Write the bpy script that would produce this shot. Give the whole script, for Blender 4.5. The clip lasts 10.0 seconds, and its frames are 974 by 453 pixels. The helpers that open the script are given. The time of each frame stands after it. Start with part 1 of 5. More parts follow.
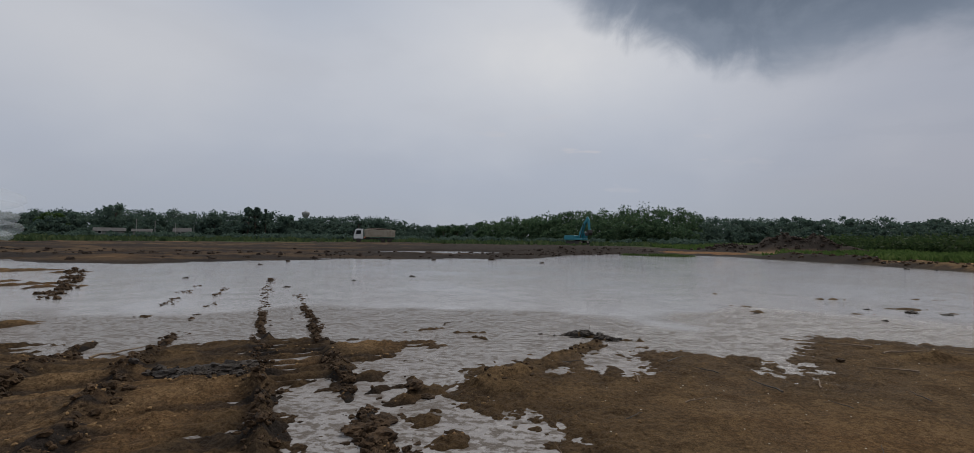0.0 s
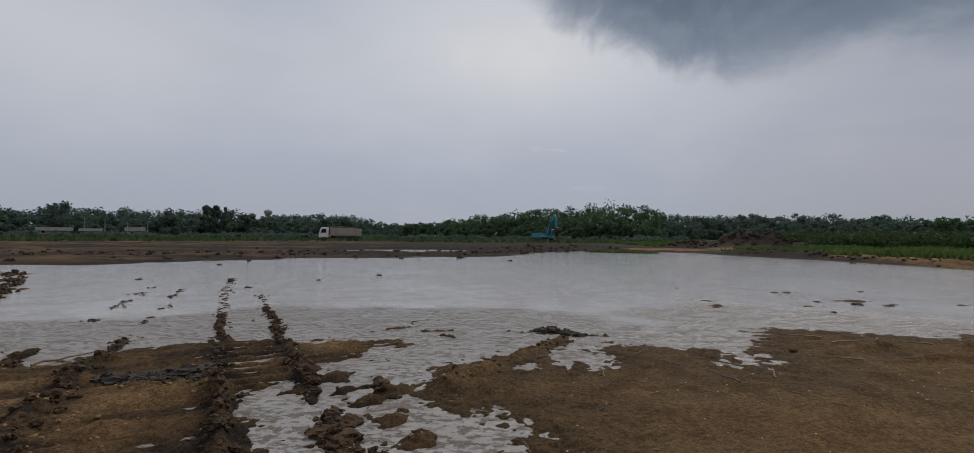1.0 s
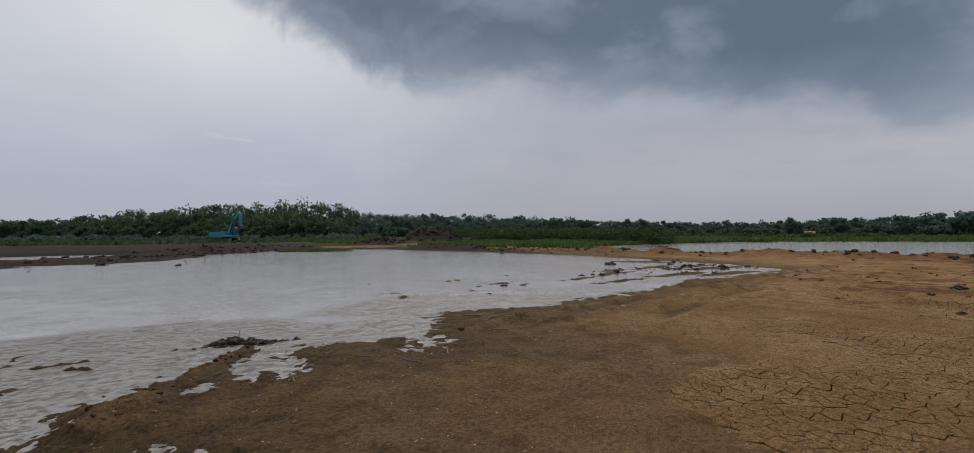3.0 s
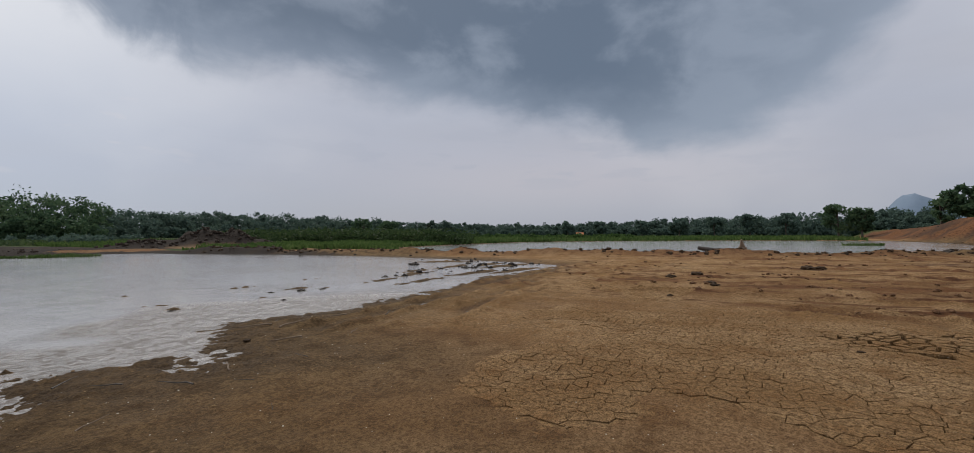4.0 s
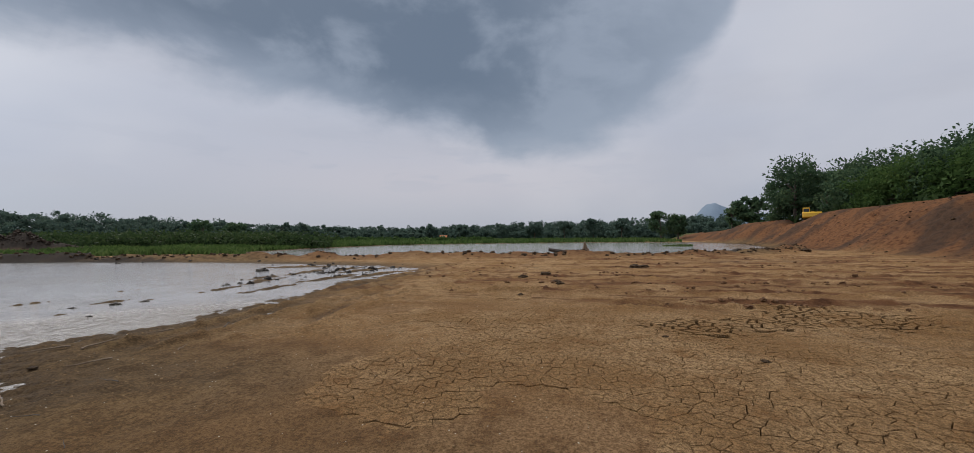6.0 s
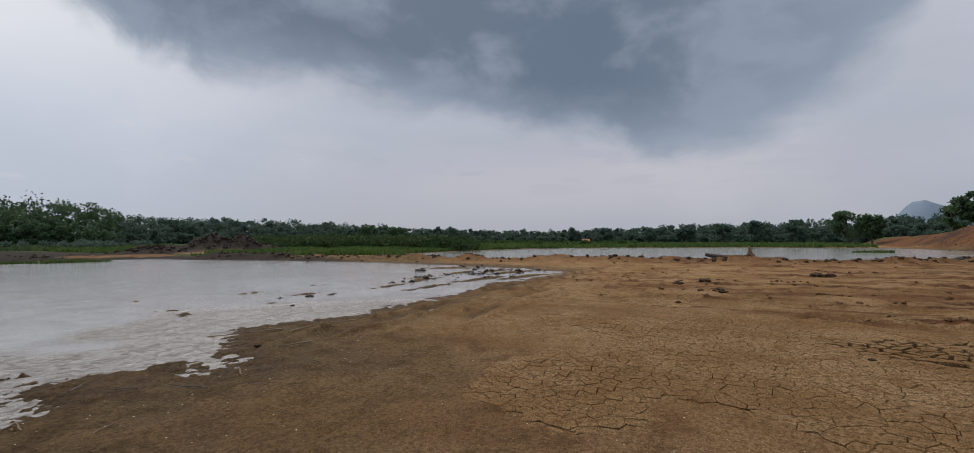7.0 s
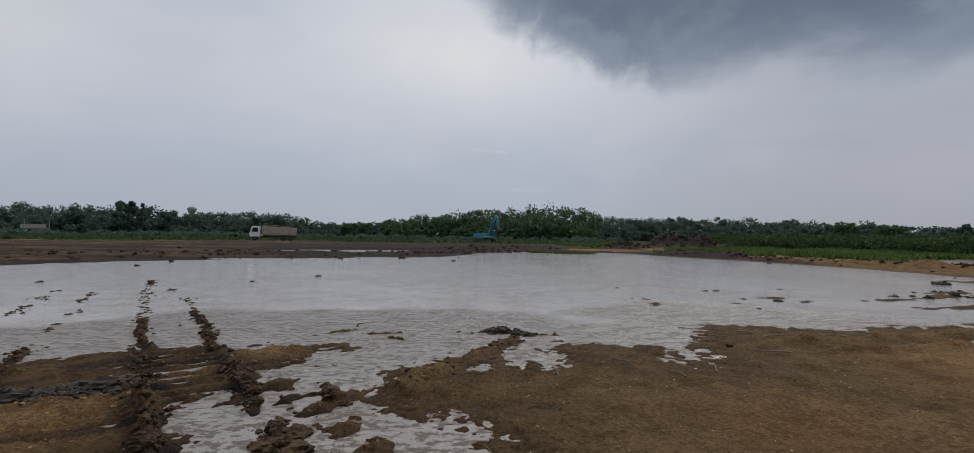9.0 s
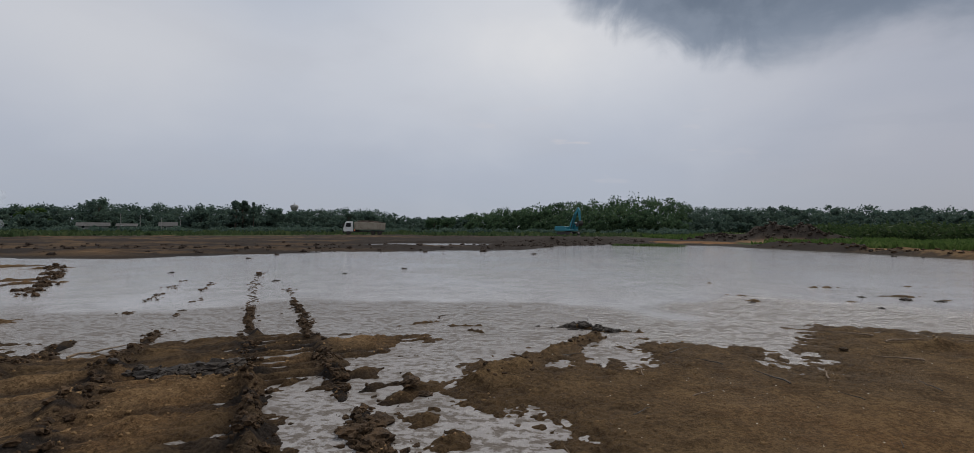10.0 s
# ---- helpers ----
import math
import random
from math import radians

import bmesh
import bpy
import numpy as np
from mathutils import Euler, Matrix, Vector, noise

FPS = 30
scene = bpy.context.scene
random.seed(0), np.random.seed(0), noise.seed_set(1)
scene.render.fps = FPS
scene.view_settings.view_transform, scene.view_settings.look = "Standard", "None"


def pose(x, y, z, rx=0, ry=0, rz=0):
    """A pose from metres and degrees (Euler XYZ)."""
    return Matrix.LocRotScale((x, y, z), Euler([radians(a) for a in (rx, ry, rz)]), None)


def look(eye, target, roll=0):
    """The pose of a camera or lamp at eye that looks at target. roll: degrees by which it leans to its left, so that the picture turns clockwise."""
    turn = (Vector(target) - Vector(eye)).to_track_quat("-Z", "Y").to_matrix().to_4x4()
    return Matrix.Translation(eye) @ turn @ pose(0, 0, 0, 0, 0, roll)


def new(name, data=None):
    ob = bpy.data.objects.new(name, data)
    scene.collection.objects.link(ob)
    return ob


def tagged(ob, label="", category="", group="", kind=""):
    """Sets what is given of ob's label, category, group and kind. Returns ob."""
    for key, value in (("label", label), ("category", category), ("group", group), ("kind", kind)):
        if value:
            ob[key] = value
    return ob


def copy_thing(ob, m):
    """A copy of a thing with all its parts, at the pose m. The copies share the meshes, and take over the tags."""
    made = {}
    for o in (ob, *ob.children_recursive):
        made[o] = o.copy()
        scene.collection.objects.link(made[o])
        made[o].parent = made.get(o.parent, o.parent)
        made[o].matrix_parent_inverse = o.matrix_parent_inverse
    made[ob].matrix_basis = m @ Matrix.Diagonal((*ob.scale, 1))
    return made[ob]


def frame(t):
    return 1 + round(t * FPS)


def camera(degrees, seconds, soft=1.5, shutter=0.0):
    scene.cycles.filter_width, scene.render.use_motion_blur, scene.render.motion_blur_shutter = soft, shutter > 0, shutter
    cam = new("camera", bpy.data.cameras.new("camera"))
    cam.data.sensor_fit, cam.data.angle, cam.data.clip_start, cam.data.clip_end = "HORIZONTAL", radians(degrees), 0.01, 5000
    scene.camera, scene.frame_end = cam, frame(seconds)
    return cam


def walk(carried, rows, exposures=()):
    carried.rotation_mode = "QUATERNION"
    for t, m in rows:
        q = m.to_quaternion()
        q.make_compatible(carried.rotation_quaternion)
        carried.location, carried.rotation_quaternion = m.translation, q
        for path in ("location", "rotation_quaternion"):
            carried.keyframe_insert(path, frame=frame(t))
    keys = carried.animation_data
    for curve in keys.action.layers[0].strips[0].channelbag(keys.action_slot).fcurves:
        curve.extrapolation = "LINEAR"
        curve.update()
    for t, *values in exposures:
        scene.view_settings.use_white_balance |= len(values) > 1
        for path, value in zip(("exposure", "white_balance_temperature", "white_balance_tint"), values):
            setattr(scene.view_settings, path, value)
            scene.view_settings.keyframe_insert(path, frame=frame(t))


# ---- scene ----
cam = camera(92.1, 10.0, soft=0.6)
# seconds, eye, target, lean
PATH = [
    (0, (-0.094, -0.119, 1.621), (-0.254, 1.874, 1.668), 0.8),
    (0.5, (-0.105, -0.117, 1.625), (-0.272, 1.875, 1.67), 0.5),
    (1, (-0.084, -0.106, 1.615), (-0.109, 1.894, 1.655), 0.5),
    (1.5, (-0.078, -0.125, 1.61), (0.196, 1.856, 1.65), 0.8),
    (2, (-0.089, -0.08, 1.603), (0.515, 1.827, 1.646), 1.0),
    (2.2, (-0.085, -0.085, 1.605), (0.631, 1.782, 1.646), 0.8),
    (3.3, (-0.051, -0.132, 1.621), (1.282, 1.358, 1.654), -0.4),
    (3.5, (-0.055, -0.166, 1.612), (1.397, 1.209, 1.646), -0.3),
    (4, (-0.055, -0.251, 1.634), (1.653, 0.789, 1.667), -0.3),
    (4.5, (-0.053, -0.334, 1.616), (1.82, 0.366, 1.656), -0.55),
    (5, (-0.075, -0.425, 1.641), (1.86, 0.079, 1.678), -0.4),
    (5.2, (-0.079, -0.43, 1.645), (1.861, 0.057, 1.683), -0.4),
    (6.3, (-0.085, -0.41, 1.653), (1.836, 0.148, 1.7), -0.35),
    (6.5, (-0.088, -0.388, 1.653), (1.797, 0.278, 1.703), -0.3),
    (7, (-0.12, -0.24, 1.636), (1.575, 0.821, 1.696), -0.2),
    (7.5, (-0.207, -0.153, 1.629), (1.134, 1.33, 1.683), -0.1),
    (8, (-0.264, -0.068, 1.61), (0.701, 1.683, 1.659), 0.1),
    (8.5, (-0.286, -0.028, 1.604), (0.294, 1.886, 1.654), 0.2),
    (9, (-0.245, 0.011, 1.596), (-0.02, 1.998, 1.641), 0.85),
    (9.5, (-0.205, 0.043, 1.583), (-0.251, 2.042, 1.618), 0.55),
    (10, (-0.19, 0.097, 1.601), (-0.309, 2.093, 1.613), 0.3),
]
walk(cam, [(t, look(eye, target, roll)) for t, eye, target, roll in PATH],
     exposures=[(0, -0.14), (1.5, -0.17), (2.2, -0.14), (3.5, 0.06), (4.5, 0.22), (5.5, 0.28), (6.5, 0.25), (7.5, 0.08), (8.5, -0.03), (10, -0.05)])

# ---- world and sun ----
SUN_AZ, SUN_EL = 35.0, 48.0          # degrees clockwise from +y, and up


class Tree:
    """Short-hand for building a node tree."""

    def __init__(self, tree):
        self.tree = tree

    def node(self, kind, **values):
        n = self.tree.nodes.new(kind)
        for key, value in values.items():
            if key.startswith("in_"):
                n.inputs[int(key[3:])].default_value = value
            elif key == "operation":
                n.operation = value
            elif key == "blend":
                n.blend_type = value
            elif key == "noise_dim":
                n.noise_dimensions = value
            elif key == "voro":
                n.feature = value
        return n

    def link(self, a, b):
        self.tree.links.new(a, b)

    def math(self, op, a, b=0.0, c=None):
        n = self.node("ShaderNodeMath", operation=op)
        for k, v in enumerate((a, b) if c is None else (a, b, c)):
            if isinstance(v, (int, float)):
                n.inputs[k].default_value = v
            else:
                self.link(v, n.inputs[k])
        return n.outputs[0]

    def ramp(self, fac, *stops):
        n = self.node("ShaderNodeValToRGB")
        while len(n.color_ramp.elements) < len(stops):
            n.color_ramp.elements.new(0.5)
        for e, (p, c) in zip(n.color_ramp.elements, stops):
            e.position, e.color = p, (*c, 1) if len(c) == 3 else c
        self.link(fac, n.inputs[0])
        return n.outputs[0]

    def grey(self, fac, a, b):
        """0 below a, 1 above b, smoothly."""
        n = self.node("ShaderNodeMapRange")
        n.interpolation_type = "SMOOTHSTEP"
        n.inputs[1].default_value, n.inputs[2].default_value = a, b
        self.link(fac, n.inputs[0])
        return n.outputs[0]

    def mix(self, fac, a, b, blend="MIX"):
        n = self.node("ShaderNodeMix")
        n.data_type, n.blend_type = "RGBA", blend
        for k, v in ((0, fac), (6, a), (7, b)):
            if isinstance(v, (int, float)):
                n.inputs[k].default_value = v
            elif isinstance(v, tuple):
                n.inputs[k].default_value = (*v, 1)
            else:
                self.link(v, n.inputs[k])
        return n.outputs[2]

    def noise(self, vector, scale, detail=4.0, rough=0.55, distort=0.0):
        n = self.node("ShaderNodeTexNoise")
        n.inputs["Scale"].default_value, n.inputs["Detail"].default_value = scale, detail
        n.inputs["Roughness"].default_value, n.inputs["Distortion"].default_value = rough, distort
        self.link(vector, n.inputs["Vector"])
        return n.outputs["Fac"]

    def stretch(self, vector, sx, sy, sz, turn=0.0):
        n = self.node("ShaderNodeMapping")
        n.inputs["Scale"].default_value = (sx, sy, sz)
        n.inputs["Rotation"].default_value = (0, 0, radians(turn))
        self.link(vector, n.inputs["Vector"])
        return n.outputs[0]


world = bpy.data.worlds.new("overcast_sky")
scene.world = world
world.use_nodes = True
world.node_tree.nodes.clear()
w = Tree(world.node_tree)
way = w.node("ShaderNodeTexCoord").outputs["Generated"]
xyz = w.node("ShaderNodeSeparateXYZ")
w.link(way, xyz.inputs[0])
turn_deg = w.math("MULTIPLY", w.math("ARCTAN2", xyz.outputs[0], xyz.outputs[1]), 57.296)   # clockwise from +y
rise_deg = w.math("MULTIPLY", w.math("ARCSINE", xyz.outputs[2]), 57.296)
grid = w.node("ShaderNodeCombineXYZ")
w.link(w.math("DIVIDE", turn_deg, 10.0), grid.inputs[0])
w.link(w.math("DIVIDE", rise_deg, 10.0), grid.inputs[1])
grid = grid.outputs[0]
puff = w.noise(w.stretch(way, 1.0, 1.0, 1.7), 1.9, 4.0, 0.5, 0.1)
fine = w.noise(w.stretch(way, 1.0, 1.0, 1.7), 5.0, 6.0, 0.55, 0.25)
streak = w.noise(w.stretch(grid, 0.35, 1.3, 1.0), 1.0, 4.0, 0.5, 0.2)
wisp = w.noise(w.stretch(grid, 1.7, 0.9, 1.0), 1.0, 5.0, 0.6, 0.8)
fleck = w.noise(w.stretch(grid, 0.8, 3.4, 1.0), 1.6, 3.0, 0.5, 0.1)
nishita = w.node("ShaderNodeTexSky")
nishita.sky_type, nishita.sun_disc = "NISHITA", False
nishita.sun_elevation, nishita.sun_rotation = radians(SUN_EL), radians(SUN_AZ)
blue = w.mix(1.0, nishita.outputs[0], (0.1, 0.1, 0.1), "MULTIPLY")
# the layer of thin bright cloud
veil = w.ramp(w.math("DIVIDE", rise_deg, 60.0), (0.0, (0.375, 0.41, 0.475)), (0.10, (0.43, 0.455, 0.52)), (0.38, (0.56, 0.58, 0.625)), (1.0, (0.78, 0.80, 0.82)))
veil = w.mix(w.math("MULTIPLY", w.grey(puff, 0.44, 0.70), 0.30), veil, (0.70, 0.69, 0.69))
veil = w.mix(w.math("MULTIPLY", w.grey(streak, 0.45, 0.70), 0.30), veil, (0.44, 0.445, 0.48))
veil = w.mix(w.grey(turn_deg, 8.0, 45.0), veil, w.mix(1.0, veil, (0.84, 0.82, 0.82), "MULTIPLY"))


def spot(az, el, wide, tall):
    """1 at a bearing and a height in the sky, fading to 0 around it."""
    u = w.math("DIVIDE", w.math("SUBTRACT", turn_deg, az), wide)
    v = w.math("DIVIDE", w.math("SUBTRACT", rise_deg, el), tall)
    return w.math("POWER", 2.718, w.math("MULTIPLY", w.math("ADD", w.math("MULTIPLY", u, u), w.math("MULTIPLY", v, v)), -1.0))


# thin places where the light comes through, and a faint rosy band low down
veil = w.mix(w.math("MULTIPLY", spot(4.0, 21.0, 16.0, 6.5), w.math("ADD", 0.35, w.math("MULTIPLY", fine, 0.7))), veil, (0.80, 0.775, 0.745))
veil = w.mix(w.math("MULTIPLY", spot(-42.0, 17.0, 16.0, 7.0), 0.5), veil, (0.70, 0.68, 0.665))
veil = w.mix(w.math("MULTIPLY", spot(-30.0, 28.0, 14.0, 5.0), 0.6), veil, (0.41, 0.45, 0.52))
veil = w.mix(w.math("MULTIPLY", spot(68.0, 6.5, 26.0, 4.0), 0.5), veil, (0.50, 0.45, 0.455))
veil = w.mix(w.math("MULTIPLY", w.math("MULTIPLY", w.grey(fleck, 0.60, 0.70), spot(8.0, 10.0, 16.0, 4.0)), 0.45), veil, (0.66, 0.60, 0.58))
veil = w.mix(w.math("MULTIPLY", w.math("MULTIPLY", w.grey(fleck, 0.52, 0.66), spot(66.0, 9.0, 30.0, 3.5)), 0.4), veil, (0.34, 0.355, 0.405))
# the heavy rain cloud: a bank whose base sinks towards the east and lifts again beyond
base = w.node("ShaderNodeFloatCurve")
curve = base.mapping.curves[0]
for az, el in ((-20, 45), (5, 27), (17, 20.5), (24, 18.5), (36, 17), (48, 15), (58, 13.2), (69, 11), (77, 10.7), (84, 11.2), (91, 12.0), (97, 14.5), (102, 20), (108, 33)):
    curve.points.new((az + 20) / 160, el / 60)
curve.points[0].location = (0, 0.8)
curve.points[-1].location = (1, 0.9)
base.mapping.update()
w.link(w.math("DIVIDE", w.math("ADD", turn_deg, 20.0), 160.0), base.inputs[1])
over = w.math("SUBTRACT", rise_deg, w.math("MULTIPLY", base.outputs[0], 60.0))
over = w.math("ADD", over, w.math("MULTIPLY", w.math("SUBTRACT", puff, 0.5), 5.0))
over = w.math("ADD", over, w.math("MULTIPLY", w.math("SUBTRACT", fine, 0.5), 9.0))
over = w.math("ADD", over, w.math("MULTIPLY", w.math("MULTIPLY", w.math("SUBTRACT", wisp, 0.5), spot(16.0, 21.0, 13.0, 9.0)), 9.0))
bank = w.math("MULTIPLY", w.grey(over, -1.6, 3.4), 0.97)
heavy = w.mix(w.grey(over, 0.0, 7.0), (0.215, 0.250, 0.305), (0.098, 0.130, 0.174))
heavy = w.mix(w.math("MULTIPLY", w.grey(fine, 0.45, 0.66), 0.65), heavy, (0.25, 0.286, 0.34))
heavy = w.mix(w.math("MULTIPLY", w.grey(streak, 0.52, 0.72), 0.35), heavy, (0.10, 0.132, 0.175))
heavy = w.mix(w.math("MULTIPLY", w.grey(turn_deg, 70.0, 104.0), 0.72), heavy, (0.29, 0.325, 0.38))
cloudy = w.mix(1.0, w.mix(bank, veil, heavy), (0.975, 1.0, 1.045), "MULTIPLY")
sky = w.mix(0.06, cloudy, blue)
back = w.node("ShaderNodeBackground", in_1=1.0)
w.link(sky, back.inputs[0])
w.link(back.outputs[0], w.node("ShaderNodeOutputWorld").inputs[0])

sun = new("sun", bpy.data.lights.new("sun", "SUN"))
sun.data.energy, sun.data.angle, sun.data.color = 2.3, radians(40), (1.0, 0.95, 0.88)
sun.matrix_world = look((0, 0, 0), (-math.sin(radians(SUN_AZ)) * math.cos(radians(SUN_EL)), -math.cos(radians(SUN_AZ)) * math.cos(radians(SUN_EL)), -math.sin(radians(SUN_EL))))


# ---- materials ----
def material(name, rough=0.8, metal=0.0):
    m = bpy.data.materials.new(name)
    m.use_nodes = True
    m.node_tree.nodes.clear()
    t = Tree(m.node_tree)
    out = t.node("ShaderNodeOutputMaterial")
    b = t.node("ShaderNodeBsdfPrincipled")
    b.inputs["Roughness"].default_value, b.inputs["Metallic"].default_value = rough, metal
    t.link(b.outputs[0], out.inputs[0])
    return m, t, b


def bump(t, b, height, strength, distance):
    n = t.node("ShaderNodeBump")
    n.inputs["Strength"].default_value, n.inputs["Distance"].default_value = strength, distance
    t.link(height, n.inputs["Height"])
    t.link(n.outputs[0], b.inputs["Normal"])


def position(t):
    return t.node("ShaderNodeNewGeometry").outputs["Position"]


def attribute(t, name):
    n = t.node("ShaderNodeAttribute")
    n.attribute_name = name
    return n.outputs["Fac"]


def soil_material():
    m, t, b = material("soil")
    p = position(t)
    big, mid, small = t.noise(p, 0.45, 4.0), t.noise(p, 2.6, 5.0, 0.6), t.noise(p, 22.0, 5.0, 0.65)
    grit = t.noise(p, 120.0, 3.0, 0.7)
    tan = t.mix(t.grey(big, 0.36, 0.66), (0.36, 0.205, 0.088), (0.52, 0.335, 0.172))
    tan = t.mix(t.grey(mid, 0.45, 0.75), tan, (0.29, 0.150, 0.060))
    speck = t.noise(p, 58.0, 4.0, 0.7)
    tan = t.mix(t.math("MULTIPLY", t.grey(small, 0.42, 0.60), 0.7), tan, (0.175, 0.103, 0.048))
    tan = t.mix(t.math("MULTIPLY", t.grey(speck, 0.50, 0.62), 0.6), tan, (0.13, 0.077, 0.038))
    tan = t.mix(t.math("MULTIPLY", t.grey(grit, 0.60, 0.72), 0.6), tan, (0.52, 0.42, 0.29))
    red = t.mix(t.grey(mid, 0.4, 0.7), (0.185, 0.088, 0.042), (0.080, 0.037, 0.020))
    col = t.mix(attribute(t, "red"), tan, red)
    col = t.mix(attribute(t, "damp"), col, t.mix(t.grey(t.math("ADD", t.math("MULTIPLY", mid, 0.5), t.math("MULTIPLY", small, 0.5)), 0.40, 0.62), (0.215, 0.140, 0.070), (0.085, 0.055, 0.029)))
    murk = t.mix(t.grey(small, 0.4, 0.65), (0.053, 0.042, 0.035), (0.027, 0.023, 0.020))
    col = t.mix(attribute(t, "dark"), col, murk)
    sward = t.mix(t.grey(mid, 0.4, 0.65), (0.045, 0.075, 0.026), (0.075, 0.082, 0.035))
    col = t.mix(attribute(t, "sward"), col, sward)
    col = t.mix(t.math("MULTIPLY", t.grey(speck, 0.47, 0.60), 0.55), col, t.mix(1.0, col, (0.55, 0.53, 0.52), "MULTIPLY"))
    col = t.mix(t.math("MULTIPLY", t.grey(grit, 0.56, 0.70), 0.35), col, t.mix(1.0, col, (1.7, 1.65, 1.55), "MULTIPLY"))
    # soaked soil close above the water
    z = t.node("ShaderNodeSeparateXYZ")
    t.link(p, z.inputs[0])
    soaked = t.math("SUBTRACT", 1.0, t.grey(t.math("ADD", z.outputs[2], t.math("MULTIPLY", t.math("SUBTRACT", mid, 0.5), 0.10)), 0.01, 0.085))
    col = t.mix(t.math("MULTIPLY", soaked, 0.8), col, t.mix(1.0, col, (0.48, 0.46, 0.46), "MULTIPLY"))
    t.link(col, b.inputs["Base Color"])
    t.link(t.math("SUBTRACT", 0.95, t.math("MULTIPLY", soaked, 0.3)), b.inputs["Roughness"])
    b.inputs["Specular IOR Level"].default_value = 0.06
    bump(t, b, t.math("ADD", t.math("MULTIPLY", mid, 0.6), t.math("ADD", t.math("MULTIPLY", small, 0.5), t.math("MULTIPLY", t.math("ADD", grit, speck), 0.25))), 1.0, 0.11)
    return m


def mud_material(name, a, c, rough=0.75):
    m, t, b = material(name, rough)
    p = position(t)
    mid, small = t.noise(p, 7.0, 5.0, 0.6), t.noise(p, 40.0, 4.0, 0.65)
    t.link(t.mix(t.grey(t.math("ADD", t.math("MULTIPLY", mid, 0.6), t.math("MULTIPLY", small, 0.4)), 0.38, 0.62), a, c), b.inputs["Base Color"])
    b.inputs["Specular IOR Level"].default_value = 0.12
    bump(t, b, t.math("ADD", mid, t.math("MULTIPLY", small, 0.5)), 0.9, 0.03)
    return m


def water_material():
    m, t, b = material("muddy_water", 0.04)
    p = position(t)
    shallow = attribute(t, "shallow")
    silt = t.mix(t.grey(t.noise(p, 1.3, 4.0), 0.4, 0.65), (0.365, 0.352, 0.348), (0.305, 0.292, 0.286))
    mottle = t.noise(t.stretch(p, 1.0, 1.5, 1.0, 12), 9.0, 5.0, 0.7)
    blotch = t.noise(t.stretch(p, 1.0, 2.0, 1.0, 20), 2.2, 4.0, 0.6)
    spots = t.math("MULTIPLY", t.grey(t.math("ADD", t.math("MULTIPLY", mottle, 0.7), t.math("MULTIPLY", blotch, 0.3)), 0.49, 0.535), shallow)
    silt = t.mix(t.math("MULTIPLY", shallow, 0.4), silt, (0.22, 0.195, 0.175))
    silt = t.mix(t.math("MULTIPLY", spots, 0.85), silt, (0.105, 0.085, 0.068))
    t.link(silt, b.inputs["Base Color"])
    b.inputs["IOR"].default_value = 1.33
    ripple = t.noise(t.stretch(p, 1.0, 2.6, 1.0, 18), 1.7, 3.0, 0.55)
    wave = t.noise(t.stretch(p, 1.0, 3.0, 1.0, 14), 5.0, 4.0, 0.65)
    scum = t.noise(t.stretch(p, 1.0, 1.4, 1.0, 10), 15.0, 5.0, 0.7)
    patch = t.grey(t.noise(p, 0.22, 3.0), 0.36, 0.6)
    h = t.math("ADD", t.math("MULTIPLY", ripple, 0.07), t.math("MULTIPLY", t.math("MULTIPLY", wave, t.math("ADD", 0.45, t.math("MULTIPLY", patch, 0.55))), 0.42))
    h = t.math("ADD", h, t.math("MULTIPLY", t.math("MULTIPLY", scum, shallow), 0.5))
    bump(t, b, h, 0.8, 0.045)
    t.link(t.math("SUBTRACT", 0.5, t.math("MULTIPLY", spots, 0.42)), b.inputs["Specular IOR Level"])
    t.link(t.math("ADD", 0.05, t.math("MULTIPLY", spots, 0.35)), b.inputs["Roughness"])
    return m


def leaf_material(name, a, c, d):
    m, t, b = material(name, 0.6)
    g = t.node("ShaderNodeNewGeometry")
    r = g.outputs["Random Per Island"]
    big = t.noise(g.outputs["Position"], 0.12, 3.0)
    col = t.ramp(t.math("ADD", t.math("MULTIPLY", r, 0.65), t.math("MULTIPLY", t.math("SUBTRACT", big, 0.32), 0.9)), (0.0, a), (0.5, c), (1.0, d))
    t.link(col, b.inputs["Base Color"])
    b.inputs["Specular IOR Level"].default_value = 0.05
    glow = t.node("ShaderNodeBsdfTranslucent")
    t.link(col, glow.inputs[0])
    mixed = t.node("ShaderNodeMixShader", in_0=0.42)
    t.link(b.outputs[0], mixed.inputs[1])
    t.link(glow.outputs[0], mixed.inputs[2])
    t.link(mixed.outputs[0], [n for n in t.tree.nodes if n.type == "OUTPUT_MATERIAL"][0].inputs[0])
    return m


